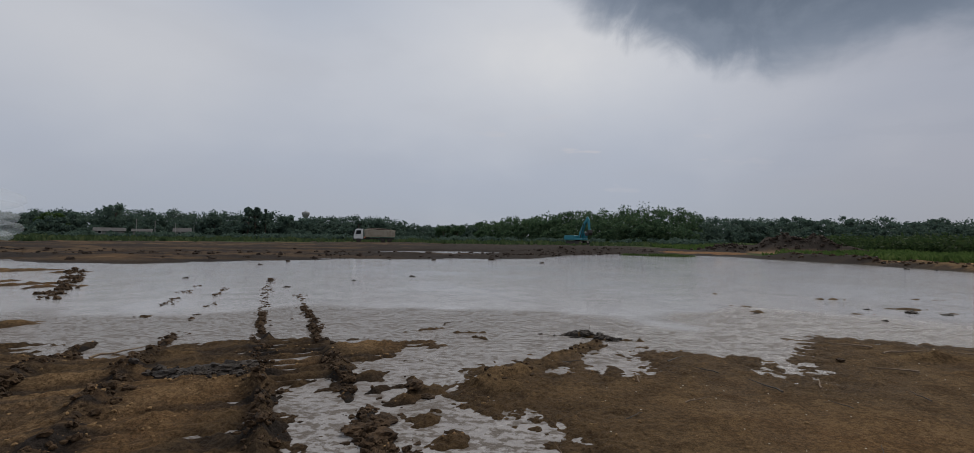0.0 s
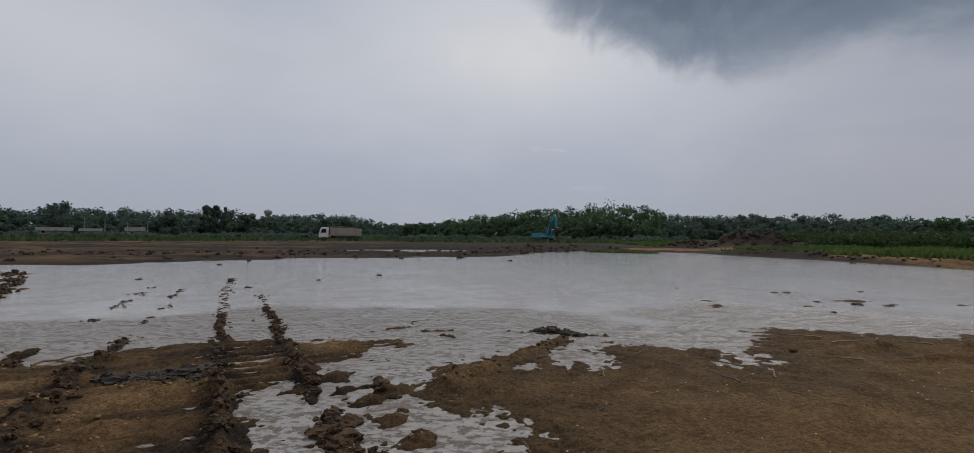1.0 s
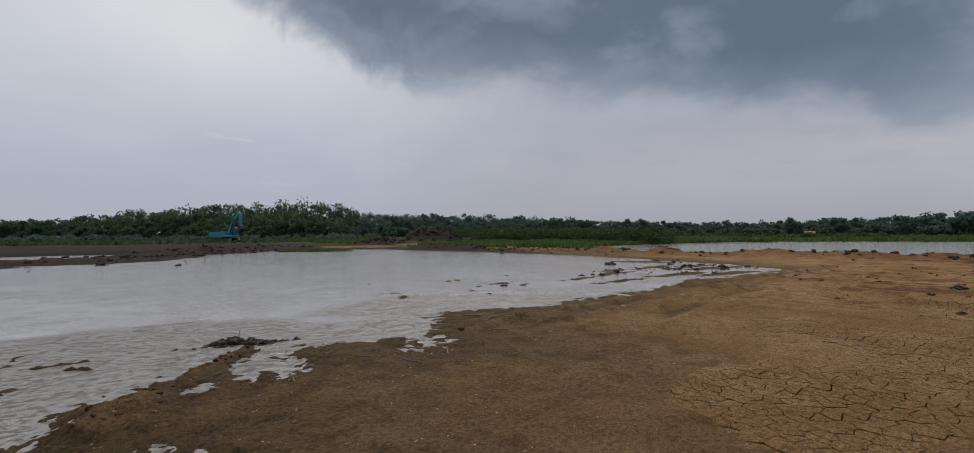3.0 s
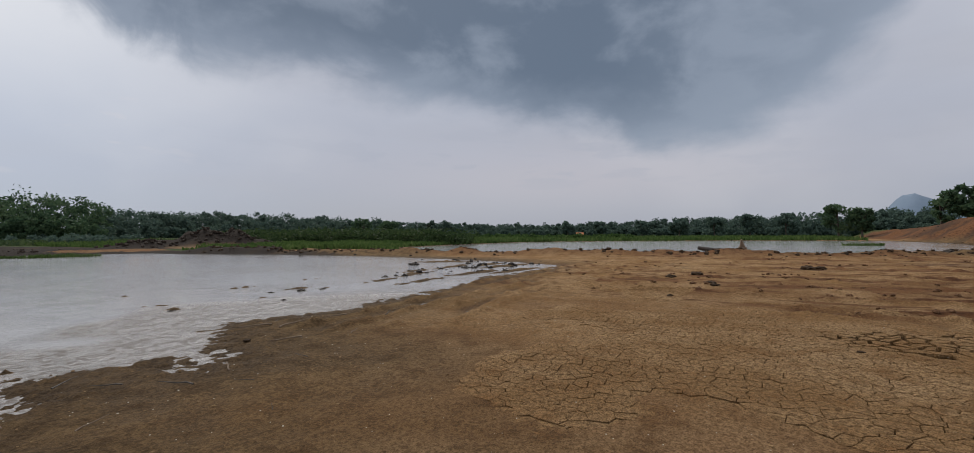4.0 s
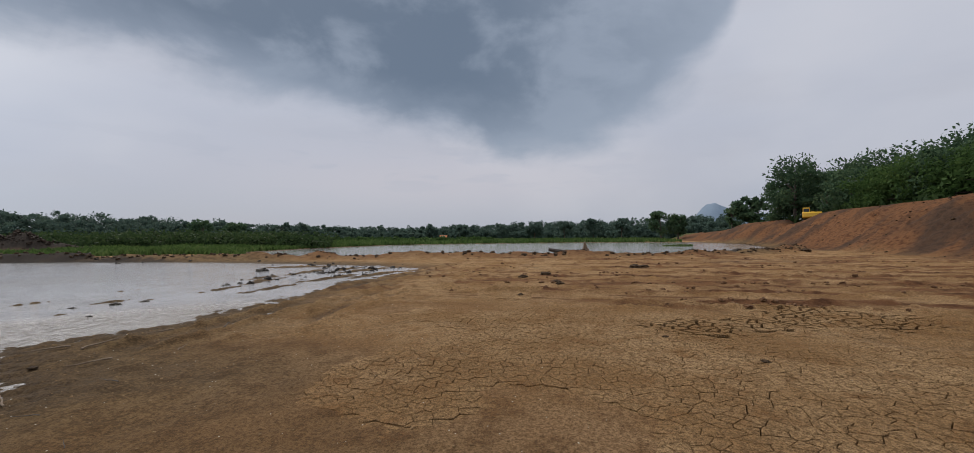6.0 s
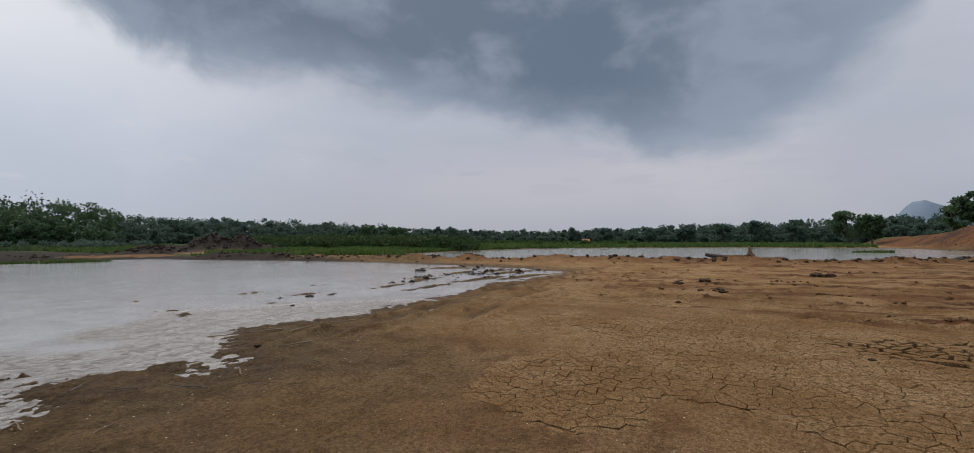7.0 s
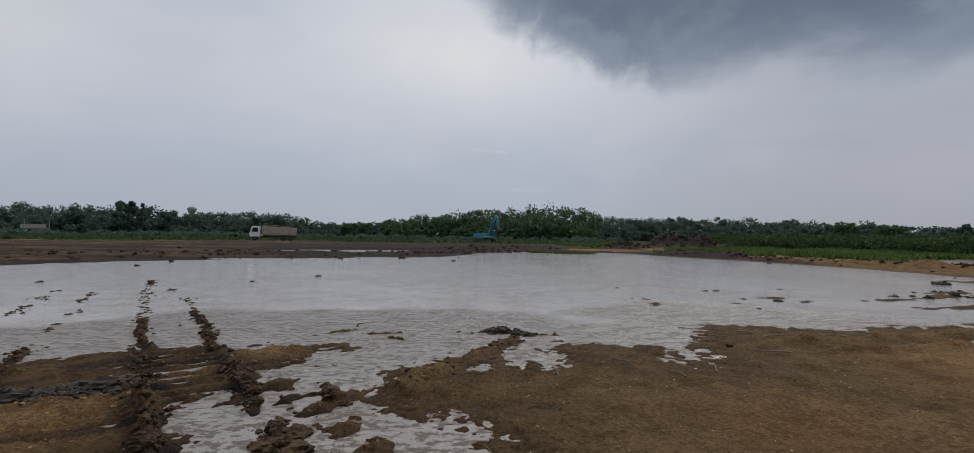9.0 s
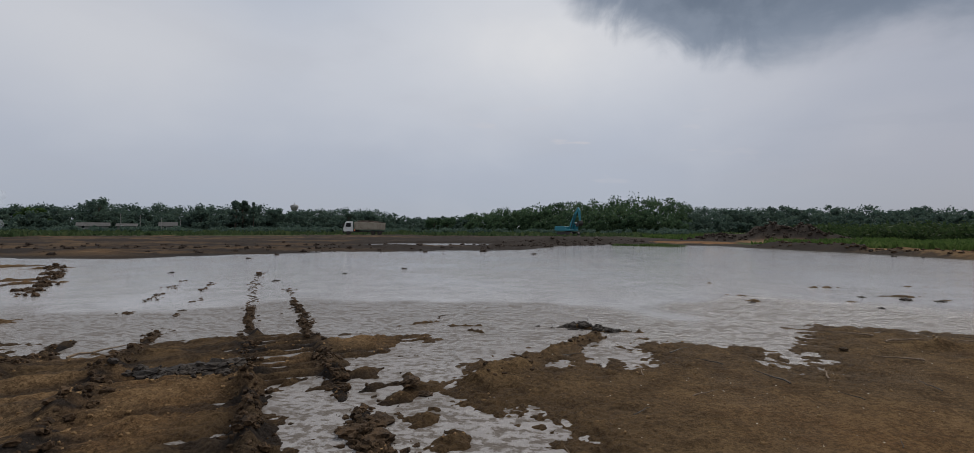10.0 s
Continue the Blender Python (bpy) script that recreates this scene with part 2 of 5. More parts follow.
def worn_material(name, a, c, rough=0.5, metal=0.0, scale=3.0, low=0.45, high=0.7, relief=0.004):
    m, t, b = material(name, rough, metal)
    p = t.node("ShaderNodeTexCoord").outputs["Object"]
    n1, n2 = t.noise(p, scale, 5.0, 0.65), t.noise(p, scale * 7, 4.0, 0.6)
    s = t.math("ADD", t.math("MULTIPLY", n1, 0.65), t.math("MULTIPLY", n2, 0.35))
    t.link(t.mix(t.grey(s, low, high), a, c), b.inputs["Base Color"])
    t.link(t.math("ADD", rough - 0.12, t.math("MULTIPLY", s, 0.24)), b.inputs["Roughness"])
    bump(t, b, n2, 0.5, relief)
    return m


SOIL = soil_material()
CLOD = mud_material("mud_clods", (0.028, 0.018, 0.011), (0.085, 0.052, 0.028))
RED_CLOD = mud_material("reddish_clods", (0.085, 0.042, 0.022), (0.20, 0.108, 0.055))
CRUMB = mud_material("soil_crumbs", (0.15, 0.088, 0.042), (0.30, 0.19, 0.092))
DARK_CLOD = mud_material("dark_mud_clods", (0.028, 0.024, 0.021), (0.065, 0.052, 0.042), 0.6)
SPOIL = mud_material("spoil_earth", (0.026, 0.019, 0.015), (0.062, 0.043, 0.031))
WATER = water_material()
LEAF = leaf_material("leaves", (0.036, 0.068, 0.040), (0.066, 0.112, 0.060), (0.115, 0.165, 0.080))
FRESH_LEAF = leaf_material("fresh_leaves", (0.030, 0.058, 0.018), (0.055, 0.100, 0.030), (0.10, 0.15, 0.045))
# paler and bluer than the near leaves: distance haze mixed into the colour
HAZED_LEAF = leaf_material("hazed_leaves", (0.056, 0.090, 0.078), (0.084, 0.126, 0.100), (0.110, 0.155, 0.112))
GRASS = leaf_material("grass_blades", (0.040, 0.072, 0.020), (0.075, 0.125, 0.036), (0.13, 0.17, 0.06))
GRASS_DARK = leaf_material("scrub_blades", (0.038, 0.062, 0.030), (0.062, 0.094, 0.042), (0.100, 0.120, 0.055))
REED = leaf_material("reed_blades", (0.024, 0.044, 0.018), (0.044, 0.073, 0.028), (0.080, 0.105, 0.042))
BARK = worn_material("bark", (0.07, 0.055, 0.042), (0.16, 0.13, 0.10), 0.9, scale=4, relief=0.02)
DEAD_WOOD = worn_material("dead_wood", (0.16, 0.11, 0.07), (0.30, 0.22, 0.15), 0.85, scale=5, relief=0.01)
WET_WOOD = worn_material("wet_wood", (0.04, 0.03, 0.022), (0.10, 0.075, 0.055), 0.6, scale=6, relief=0.008)
WHITE_PAINT = worn_material("white_paint", (0.72, 0.73, 0.72), (0.42, 0.38, 0.32), 0.45, scale=2.2, low=0.5, high=0.75)
BEIGE_PAINT = worn_material("dusty_beige_paint", (0.36, 0.32, 0.25), (0.17, 0.125, 0.085), 0.65, scale=1.8)
BLUE_PAINT = worn_material("teal_blue_paint", (0.022, 0.20, 0.25), (0.03, 0.11, 0.125), 0.45, scale=1.6, low=0.52, high=0.75)
YELLOW_PAINT = worn_material("yellow_paint", (0.75, 0.43, 0.03), (0.45, 0.24, 0.03), 0.45, scale=1.6, low=0.55, high=0.8)
STEEL = worn_material("dark_steel", (0.035, 0.034, 0.033), (0.10, 0.075, 0.055), 0.6, 0.4, scale=3)
RUBBER = worn_material("tyre_rubber", (0.022, 0.021, 0.02), (0.09, 0.065, 0.045), 0.85, scale=3)
PLASTER = worn_material("plaster", (0.22, 0.22, 0.21), (0.13, 0.125, 0.115), 0.85, scale=1.2)
ROOF_SHEET = worn_material("roof_sheet", (0.075, 0.072, 0.07), (0.045, 0.04, 0.038), 0.9, 0.0, scale=1.0)
ORANGE_ROOF = worn_material("orange_roof", (0.48, 0.17, 0.06), (0.30, 0.11, 0.05), 0.8, scale=1.0)
CONCRETE = worn_material("concrete", (0.27, 0.27, 0.26), (0.18, 0.175, 0.165), 0.85, scale=1.0)
# blue-grey of the air in between, painted straight onto the mountain
HAZY_MOUNTAIN = worn_material("hazy_mountain", (0.155, 0.205, 0.27), (0.13, 0.18, 0.24), 1.0, scale=0.004, relief=0.0)
PALE = worn_material("pale_litter", (0.62, 0.56, 0.44), (0.45, 0.38, 0.28), 0.8, scale=20)


def glass_material():
    m, t, b = material("cab_glass", 0.05)
    b.inputs["Base Color"].default_value = (0.02, 0.025, 0.028, 1)
    b.inputs["IOR"].default_value = 1.45
    return m


def lamp_material():
    m, t, b = material("red_lamp", 0.3)
    b.inputs["Base Color"].default_value = (0.5, 0.03, 0.02, 1)
    b.inputs["Emission Color"].default_value = (1.0, 0.22, 0.12, 1)
    b.inputs["Emission Strength"].default_value = 0.9
    return m


GLASS, RED_LAMP = glass_material(), lamp_material()


# ---- tools ----
def lattice(ix, iy, seed):
    h = (ix.astype(np.int64) * 374761393 + iy.astype(np.int64) * 668265263 + seed * 974634777) & 0x7FFFFFFF
    h = ((h ^ (h >> 13)) * 1274126177) & 0x7FFFFFFF
    return ((h ^ (h >> 16)) & 0xFFFFF) / float(0xFFFFF)


def grain(x, y, seed=0):
    """Smooth noise from 0 to 1."""
    ix, iy = np.floor(x), np.floor(y)
    fx, fy = x - ix, y - iy
    fx, fy = fx * fx * (3 - 2 * fx), fy * fy * (3 - 2 * fy)
    a, b = lattice(ix, iy, seed), lattice(ix + 1, iy, seed)
    c, d = lattice(ix, iy + 1, seed), lattice(ix + 1, iy + 1, seed)
    return a + (b - a) * fx + (c - a) * fy + (a - b - c + d) * fx * fy


def fbm(x, y, octaves=4, seed=0):
    """Noise of several sizes, from -1 to 1."""
    total, size, amount = 0, 1.0, 0.0
    for k in range(octaves):
        total = total + (grain(x / size + 17.3 * k, y / size - 9.1 * k, seed + k) * 2 - 1) * size
        amount += size
        size *= 0.5
    return total / amount * 1.5


def ramp_up(v, a, b):
    s = np.clip((v - a) / (b - a), 0, 1)
    return s * s * (3 - 2 * s)


def to_line(x, y, pts, closed=False):
    """Distance to a line through the points, and how far along it (0 to 1) the nearest place is."""
    best, along = np.full(x.shape, 1e9), np.zeros(x.shape)
    n = len(pts) if closed else len(pts) - 1
    for k in range(n):
        (ax, ay), (bx, by) = pts[k], pts[(k + 1) % len(pts)]
        ex, ey = bx - ax, by - ay
        s = np.clip(((x - ax) * ex + (y - ay) * ey) / (ex * ex + ey * ey + 1e-9), 0, 1)
        d = np.hypot(x - ax - s * ex, y - ay - s * ey)
        near = d < best
        best, along = np.where(near, d, best), np.where(near, (k + s) / n, along)
    return best, along


def outside(x, y, pts):
    """Distance to a closed outline, negative inside."""
    d, _ = to_line(x, y, pts, True)
    inside = np.zeros(x.shape, bool)
    for k in range(len(pts)):
        (ax, ay), (bx, by) = pts[k], pts[(k + 1) % len(pts)]
        if ay != by:
            cross = ((ay > y) != (by > y)) & (x < (bx - ax) * (y - ay) / (by - ay) + ax)
            inside ^= cross
    return np.where(inside, -d, d)


def mesh_of(name, verts, faces, mat, smooth=False):
    """A mesh from arrays of places and of equal-sided faces."""
    verts, faces = np.asarray(verts, float), np.asarray(faces, int)
    me = bpy.data.meshes.new(name)
    n, k = faces.shape
    me.vertices.add(len(verts))
    me.vertices.foreach_set("co", verts.ravel())
    me.loops.add(n * k)
    me.loops.foreach_set("vertex_index", faces.ravel())
    me.polygons.add(n)
    me.polygons.foreach_set("loop_start", np.arange(n) * k)
    me.update(calc_edges=True)
    me.validate()
    me.materials.append(mat)
    me.polygons.foreach_set("use_smooth", np.full(n, smooth))
    return me


def part(name, bm, mat, parent=None, label="", smooth=False):
    """Links a bmesh, or a finished mesh, as one object under its thing."""
    if isinstance(bm, bpy.types.Mesh):
        me = bm
    else:
        me = bpy.data.meshes.new(name)
        bm.to_mesh(me)
        bm.free()
        me.materials.append(mat)
        for f in me.polygons:
            f.use_smooth = smooth
    ob = new(name, me)
    ob.parent = parent
    return tagged(ob, label) if label else ob


def thing(name, place, label, category, group="", kind="", turn=0.0):
    ob = new(name)
    ob.empty_display_size = 0.2
    ob.matrix_basis = pose(*place, 0, 0, turn)
    return tagged(ob, label, category, group, kind)


def box(bm, x0, x1, y0, y1, z0, z1, bevel=0.0):
    made = bmesh.ops.create_cube(bm, size=1, matrix=Matrix.Translation(((x0 + x1) / 2, (y0 + y1) / 2, (z0 + z1) / 2)) @ Matrix.Diagonal((x1 - x0, y1 - y0, z1 - z0, 1)))["verts"]
    if bevel:
        bmesh.ops.bevel(bm, geom=list({e for v in made for e in v.link_edges}), offset=bevel, segments=1, affect="EDGES")
    return bm


def boxed(*a, bevel=0.0):
    return box(bmesh.new(), *a, bevel=bevel)


def prism(outline, y0, y1, bevel=0.0):
    """A side view (x, z) given thickness along y."""
    bm = bmesh.new()
    low = [bm.verts.new((x, y0, z)) for x, z in outline]
    high = [bm.verts.new((x, y1, z)) for x, z in outline]
    bm.faces.new(low)
    bm.faces.new(high[::-1])
    for k in range(len(outline)):
        j = (k + 1) % len(outline)
        bm.faces.new((low[j], low[k], high[k], high[j]))
    bmesh.ops.recalc_face_normals(bm, faces=bm.faces)
    if bevel:
        bmesh.ops.bevel(bm, geom=list(bm.edges), offset=bevel, segments=1, affect="EDGES")
    return bm


def rod(bm, a, b, ra, rb, sides=8):
    a, b = Vector(a), Vector(b)
    m = Matrix.Translation((a + b) / 2) @ (b - a).to_track_quat("Z", "Y").to_matrix().to_4x4()
    bmesh.ops.create_cone(bm, cap_ends=True, segments=sides, radius1=ra, radius2=rb, depth=(b - a).length, matrix=m)
    return bm


# ---- the lie of the land ----
NEAR_SHORE = [(-70, 6.6), (-14, 6.3), (-7.45, 6.0), (-6.4, 5.85), (-5.54, 5.46), (-5.23, 5.95), (-4.97, 6.36), (-4.24, 6.63), (-3.77, 6.33), (-3.09, 6.42), (-3.17, 6.85), (-2.46, 7.15), (-1.78, 7.02), (-1.49, 6.85),
              (-1.6, 6.2), (-1.97, 5.67), (-2.3, 5.11), (-2.82, 4.86), (-2.75, 4.55), (-2.19, 3.62), (-1.9, 3.1), (-1.3, 2.3), (-0.5, 2.4), (0.05, 3.2), (0.21, 3.85), (-0.34, 4.34), (-0.74, 4.7),
              (-0.4, 5.54), (0.14, 6.26), (0.81, 7.01), (1.02, 6.92), (0.55, 6.3), (0.24, 5.7), (0.98, 5.72), (1.5, 5.85), (1.15, 6.4), (1.69, 6.93), (2.95, 6.63), (3.25, 6.5), (3.16, 5.83), (3.55, 6.24),
              (4.18, 7.35), (4.71, 8.34), (5.18, 8.5), (5.8, 8.1), (7.4, 7.85)]
POND = NEAR_SHORE + [(9.5, 8.0), (12.6, 8.8), (16, 8.9), (19.5, 8.6), (23, 9.4), (25, 17), (26, 31), (24, 39), (20.4, 50), (14, 54),
        (9, 52), (5, 47.5), (2.6, 41), (0.5, 36.5), (-4, 34.5), (-9, 32.5), (-13, 30), (-17.5, 26.5), (-20, 23), (-24, 22), (-34, 25), (-75, 24)]
FAR_POND = [(38, 33), (35, 22), (36, 10), (37, 0), (42, -10), (55, -17), (72, -20), (92, -22), (113, -17), (111, 8), (98, 30), (84, 42), (60, 42), (44, 39)]
BERM = [(23, 46), (26, 36), (28.5, 24), (31.5, 11), (33.5, 2), (37, -6), (47, -15), (60, -20)]
RUT_A = [(-9.42, 16.7), (-8.07, 14.0), (-6.58, 11.24), (-5.78, 9.78), (-4.98, 8.34), (-4.1, 6.82), (-3.41, 5.62), (-2.93, 4.78), (-2.55, 4.16), (-2.24, 3.61), (-2.0, 3.2), (-1.5, 2.3)]
RUT_B = [(-6.15, 12.25), (-5.41, 10.87), (-4.37, 8.93), (-3.87, 8.18), (-3.35, 7.16), (-2.97, 6.44), (-2.56, 5.74), (-2.21, 5.18), (-1.95, 4.75), (-1.75, 4.46)]
RUT_C = [(-10.1, 13.59), (-8.54, 10.64), (-7.92, 9.41), (-7.41, 8.44), (-6.84, 7.43), (-6.33, 6.42), (-5.96, 5.54), (-5.52, 4.57), (-4.7, 3.4), (-4.2, 2.6)]
RUT_D = [(-9.22, 13.78), (-8.44, 12.24), (-7.4, 10.29), (-6.18, 8.02), (-5.82, 7.31), (-5.42, 6.5), (-5.06, 5.89), (-4.52, 4.81), (-4.05, 4.15), (-3.71, 3.45), (-3.3, 2.6), (-2.7, 1.9)]
RUT_E = [(-18.87, 18.2), (-14.35, 13.66), (-13.02, 12.1), (-11.52, 10.32)]
RUT_F = [(-1.54, 4.19), (-1.42, 3.84), (-1.27, 3.54), (-1.13, 3.34), (-0.8, 2.8)]
SPIT = [(-0.6, 5.0), (-0.1, 5.75), (0.5, 6.5), (1.1, 7.3)]
# low banks of mud by the tracks: x, y, half length, half width, turn in degrees, height
BANKS = [(-1.77, 5.29, 0.40, 0.07, 45, 0.06), (-1.57, 4.89, 0.45, 0.09, 56, 0.06), (-2.1, 4.85, 0.5, 0.06, 49, 0.05), (-2.55, 4.85, 0.35, 0.05, 47, 0.05), (-1.25, 4.58, 0.34, 0.15, 47, 0.07),
         (-1.02, 3.95, 0.3, 0.26, 20, 0.06), (-0.7, 3.57, 0.42, 0.13, 47, 0.06), (0.95, 7.85, 0.45, 0.12, -12, 0.07), (1.3, 7.6, 0.22, 0.07, 0, 0.05), (-1.0, 7.78, 0.42, 0.09, 14, 0.05), (-0.62, 7.46, 0.2, 0.05, 0, 0.05),
         (-1.34, 8.68, 0.5, 0.05, 30, 0.03), (-1.95, 7.95, 0.55, 0.05, 38, 0.03)]
# bars of mud farther out in the shallows
BARS = [(5.1, 11.0, 0.35, 0.08, -10, 0.04), (5.6, 12.0, 0.3, 0.06, -10, 0.04), (5.75, 14.7, 0.3, 0.09, -10, 0.04), (8.5, 13.9, 0.6, 0.09, -8, 0.04), (7.6, 11.1, 0.35, 0.11, -8, 0.05), (9.3, 12.3, 0.5, 0.15, -8, 0.06), (9.75, 11.6, 0.45, 0.09, 0, 0.04)]
BARS += [(11.5, 14.4, 0.6, 0.12, 0, 0.04), (12.5, 11.8, 1.4, 0.17, 12, 0.05), (15.2, 12.5, 1.6, 0.22, 12, 0.06), (16.5, 13.4, 1.8, 0.25, 6, 0.05), (19.5, 13.7, 2.0, 0.3, 6, 0.07), (13.5, 10.4, 2.0, 0.2, 5, 0.05), (17.0, 10.6, 2.4, 0.32, -2, 0.07)]
BARS += [(19.0, 9.6, 2.2, 0.35, -6, 0.08), (21.0, 11.5, 2.0, 0.4, -8, 0.09), (21.5, 12.8, 1.6, 0.28, 4, 0.07), (22.5, 16.5, 2.0, 0.6, -60, 0.08), (-3.74, 14.8, 0.5, 0.07, 0, 0.03)]
BARS += [(-20.5, 17.4, 1.5, 0.35, 45, 0.10), (-18.2, 17.1, 0.8, 0.2, 45, 0.08), (-15.2, 12.9, 1.1, 0.3, 50, 0.10), (-13.9, 12.5, 0.9, 0.22, 45, 0.08), (-8.85, 7.25, 0.5, 0.3, 45, 0.10), (-22.5, 17.0, 2.0, 0.4, 50, 0.12), (-17.0, 13.2, 1.0, 0.2, 50, 0.08)]
# spoil heaps: x, y, half length, half width, turn, height
HEAPS = [(33, 63, 5.2, 3.0, -25, 2.1), (37.5, 61, 4.0, 2.2, -25, 1.2), (25, 60, 3.0, 2.0, -15, 1.0), (5.5, 54, 7.0, 2.0, 12, 0.5), (13, 96, 14, 8, 5, 0.12), (-3, 45.5, 3.5, 1.0, 10, 0.35), (3, 49, 4, 1.4, 30, 0.5)]


# old wheel tracks over the dry side: from, to
TRACKS = [(13, 6, 15, -16), (14.6, 7, 17.2, -16), (17, 7.5, 20.5, -17), (18.8, 8, 22.8, -17), (22, 8.5, 27, -18), (25, 9, 31, -18), (11, 0.5, 12.6, -11), (29, 9, 36, -15),
          (5, 6.4, 12, 7.2), (5.5, 5.2, 13, 6.2), (12, 7.2, 25, 7.6), (7, 4.4, 20, 5.4)]


def oval(x, y, cx, cy, a, b, turn):
    c, s = math.cos(radians(turn)), math.sin(radians(turn))
    u, v = (x - cx) * c + (y - cy) * s, -(x - cx) * s + (y - cy) * c
    return np.sqrt((u / a) ** 2 + (v / b) ** 2)


def cracked(x, y):
    """How deeply the mud has dried and cracked, 0 to 1."""
    a = 1 - oval(x, y, 6.4, -1.2, 5.6, 3.6, 12) + 0.55 * fbm(x * 0.45, y * 0.45, 4, 40)
    b = 1 - oval(x, y, 9.5, -3.5, 3.9, 1.5, -62) + 0.45 * fbm(x * 0.6, y * 0.6, 3, 41)
    c = 1 - oval(x, y, 13.5, 2.3, 1.9, 0.9, 0) + 0.4 * fbm(x * 0.6, y * 0.6, 3, 42)
    return np.maximum(np.maximum(ramp_up(a, 0.0, 0.45), ramp_up(b, 0.0, 0.8) * 3.0), ramp_up(c, 0, 0.4)).clip(0, 3.0)


def land(x, y, cracks=True):
    """Height of the ground."""
    r = np.hypot(x, y)
    s1, s2 = outside(x, y, POND), outside(x, y, FAR_POND)
    wob = np.clip(r / 22, 0.12, 1.0)
    s = np.minimum(s1, s2 + 0.0) + wob * fbm(x / (1.1 * wob + 0.3), y / (1.1 * wob + 0.3), 4, 3) * 0.55
    z = np.where(s > 0, 0.085 * (1 - np.exp(-s / 0.9)), -0.3 * (1 - np.exp(np.minimum(s, 0) / 3.0)))
    dry = ramp_up(s, 0.0, 1.5)
    z = z + 0.020 * fbm(x * 0.9, y * 0.9, 4, 5) * (0.35 + 0.65 * dry) + 0.007 * fbm(x * 5, y * 5, 3, 6) + 0.004 * fbm(x * 18, y * 18, 2, 7) * (r < 30)
    z = z + 0.05 * fbm(x * 0.13, y * 0.13, 3, 8) * ramp_up(s, 0.5, 5) * ramp_up(r, 8, 20)
    open_side = ramp_up(x + 0.6 * (y < 0) * np.abs(y), 8, 13) * ramp_up(s, 0.5, 2.0) * (r < 60)
    z = z + open_side * (0.05 * np.abs(fbm(x * 2.6, y * 0.6, 5, 29)) - 0.02 + 0.05 * fbm(x * 4.5, y * 2.2, 4, 30) * ramp_up(fbm(x * 0.4, y * 0.25, 3, 28), -0.3, 0.3))
    # broken, trodden soil by the tracks
    rough = ramp_up(-x, -0.6, 1.0) * ramp_up(s, -0.3, 0.2) * (r < 14)
    u, v = 0.55 * x - 0.83 * y, 0.83 * x + 0.55 * y
    z = z + rough * 0.055 * fbm(u * 5.0, v * 0.6, 5, 31)
    z = z + rough * (0.055 * (np.abs(fbm(x * 2.2, y * 2.2, 4, 9)) - 0.3) + 0.025 * np.abs(fbm(x * 7, y * 7, 3, 10)))
    z = z + 0.012 * fbm(x * 3.0, y * 3.0, 4, 11) * dry
    edge = np.exp(-(s / 0.8) ** 2) * (r < 30)
    z = z + edge * (0.026 * fbm(x * 2.2, y * 2.8, 5, 26) + 0.030 * fbm(x * 8, y * 8, 4, 27) + 0.016 * fbm(x * 24, y * 24, 2, 23))
    # wheel tracks over the dry side
    for k, (x0, y0, x1, y1) in enumerate(TRACKS):
        d, u = to_line(x + 0.5 * fbm(x * 0.12, y * 0.12, 2, 50 + k), y + 0.9 * fbm(x * 0.12, y * 0.12, 2, 60 + k), [(x0, y0), (x1, y1)])
        z = z + (0.075 * np.exp(-((d - 0.42) / 0.12) ** 2) - 0.05 * np.exp(-(d / 0.25) ** 2)) * (0.1 + 0.9 * grain(x * 2, y * 2, 70 + k) + 0.9 * grain(x * 7, y * 7, 71 + k) ** 2) * ramp_up(grain(x * 0.7, y * 0.7, 72 + k), 0.2, 0.5) * ramp_up(u, 0, 0.06)
    # ridges pushed up beside the digger's tracks
    for k, (line, high) in enumerate(((RUT_A, 0.09), (RUT_B, 0.09), (RUT_C, 0.07), (RUT_D, 0.07), (RUT_E, 0.12), (RUT_F, 0.07), (SPIT, 0.05))):
        d, u = to_line(x + 0.10 * fbm(x * 2.2, y * 2.2, 2, 20 + k), y + 0.10 * fbm(x * 2.2, y * 2.2, 2, 30 + k), line)
        lump = 0.35 + 0.95 * grain(x * 3.1, y * 3.1, 80 + k) * (0.5 + grain(x * 9, y * 9, 90 + k))
        fade = 1 - 0.9 * ramp_up(r, *((10.0, 13.0) if k < 2 else (8.0, 11.0))) * ramp_up(grain(x * 1.3, y * 1.3, 99 + k), 0.15, 0.45)
        ridge = np.exp(-(d / (0.095 if k < 4 else 0.15)) ** 2)
        z = np.where(ridge > 0.02, np.maximum(z, -0.06) + (high + 0.03) * lump * fade * ridge, z)
    # cleat marks across the track
    d, u = to_line(x, y, [(-3.55, 6.6), (-2.75, 5.2)])
    c = ((x + 3.85) * 0.523 - (y - 7.0) * 0.852)
    tread = ramp_up(0.5 - d, 0.0, 0.12)
    z = z * (1 - tread) + tread * (0.008 + 0.036 * np.sin(c * 2 * math.pi / 0.25 + 1.4 * fbm(x * 2, y * 2, 2, 22)) + 0.03 * fbm(x * 5, y * 5, 4, 21))
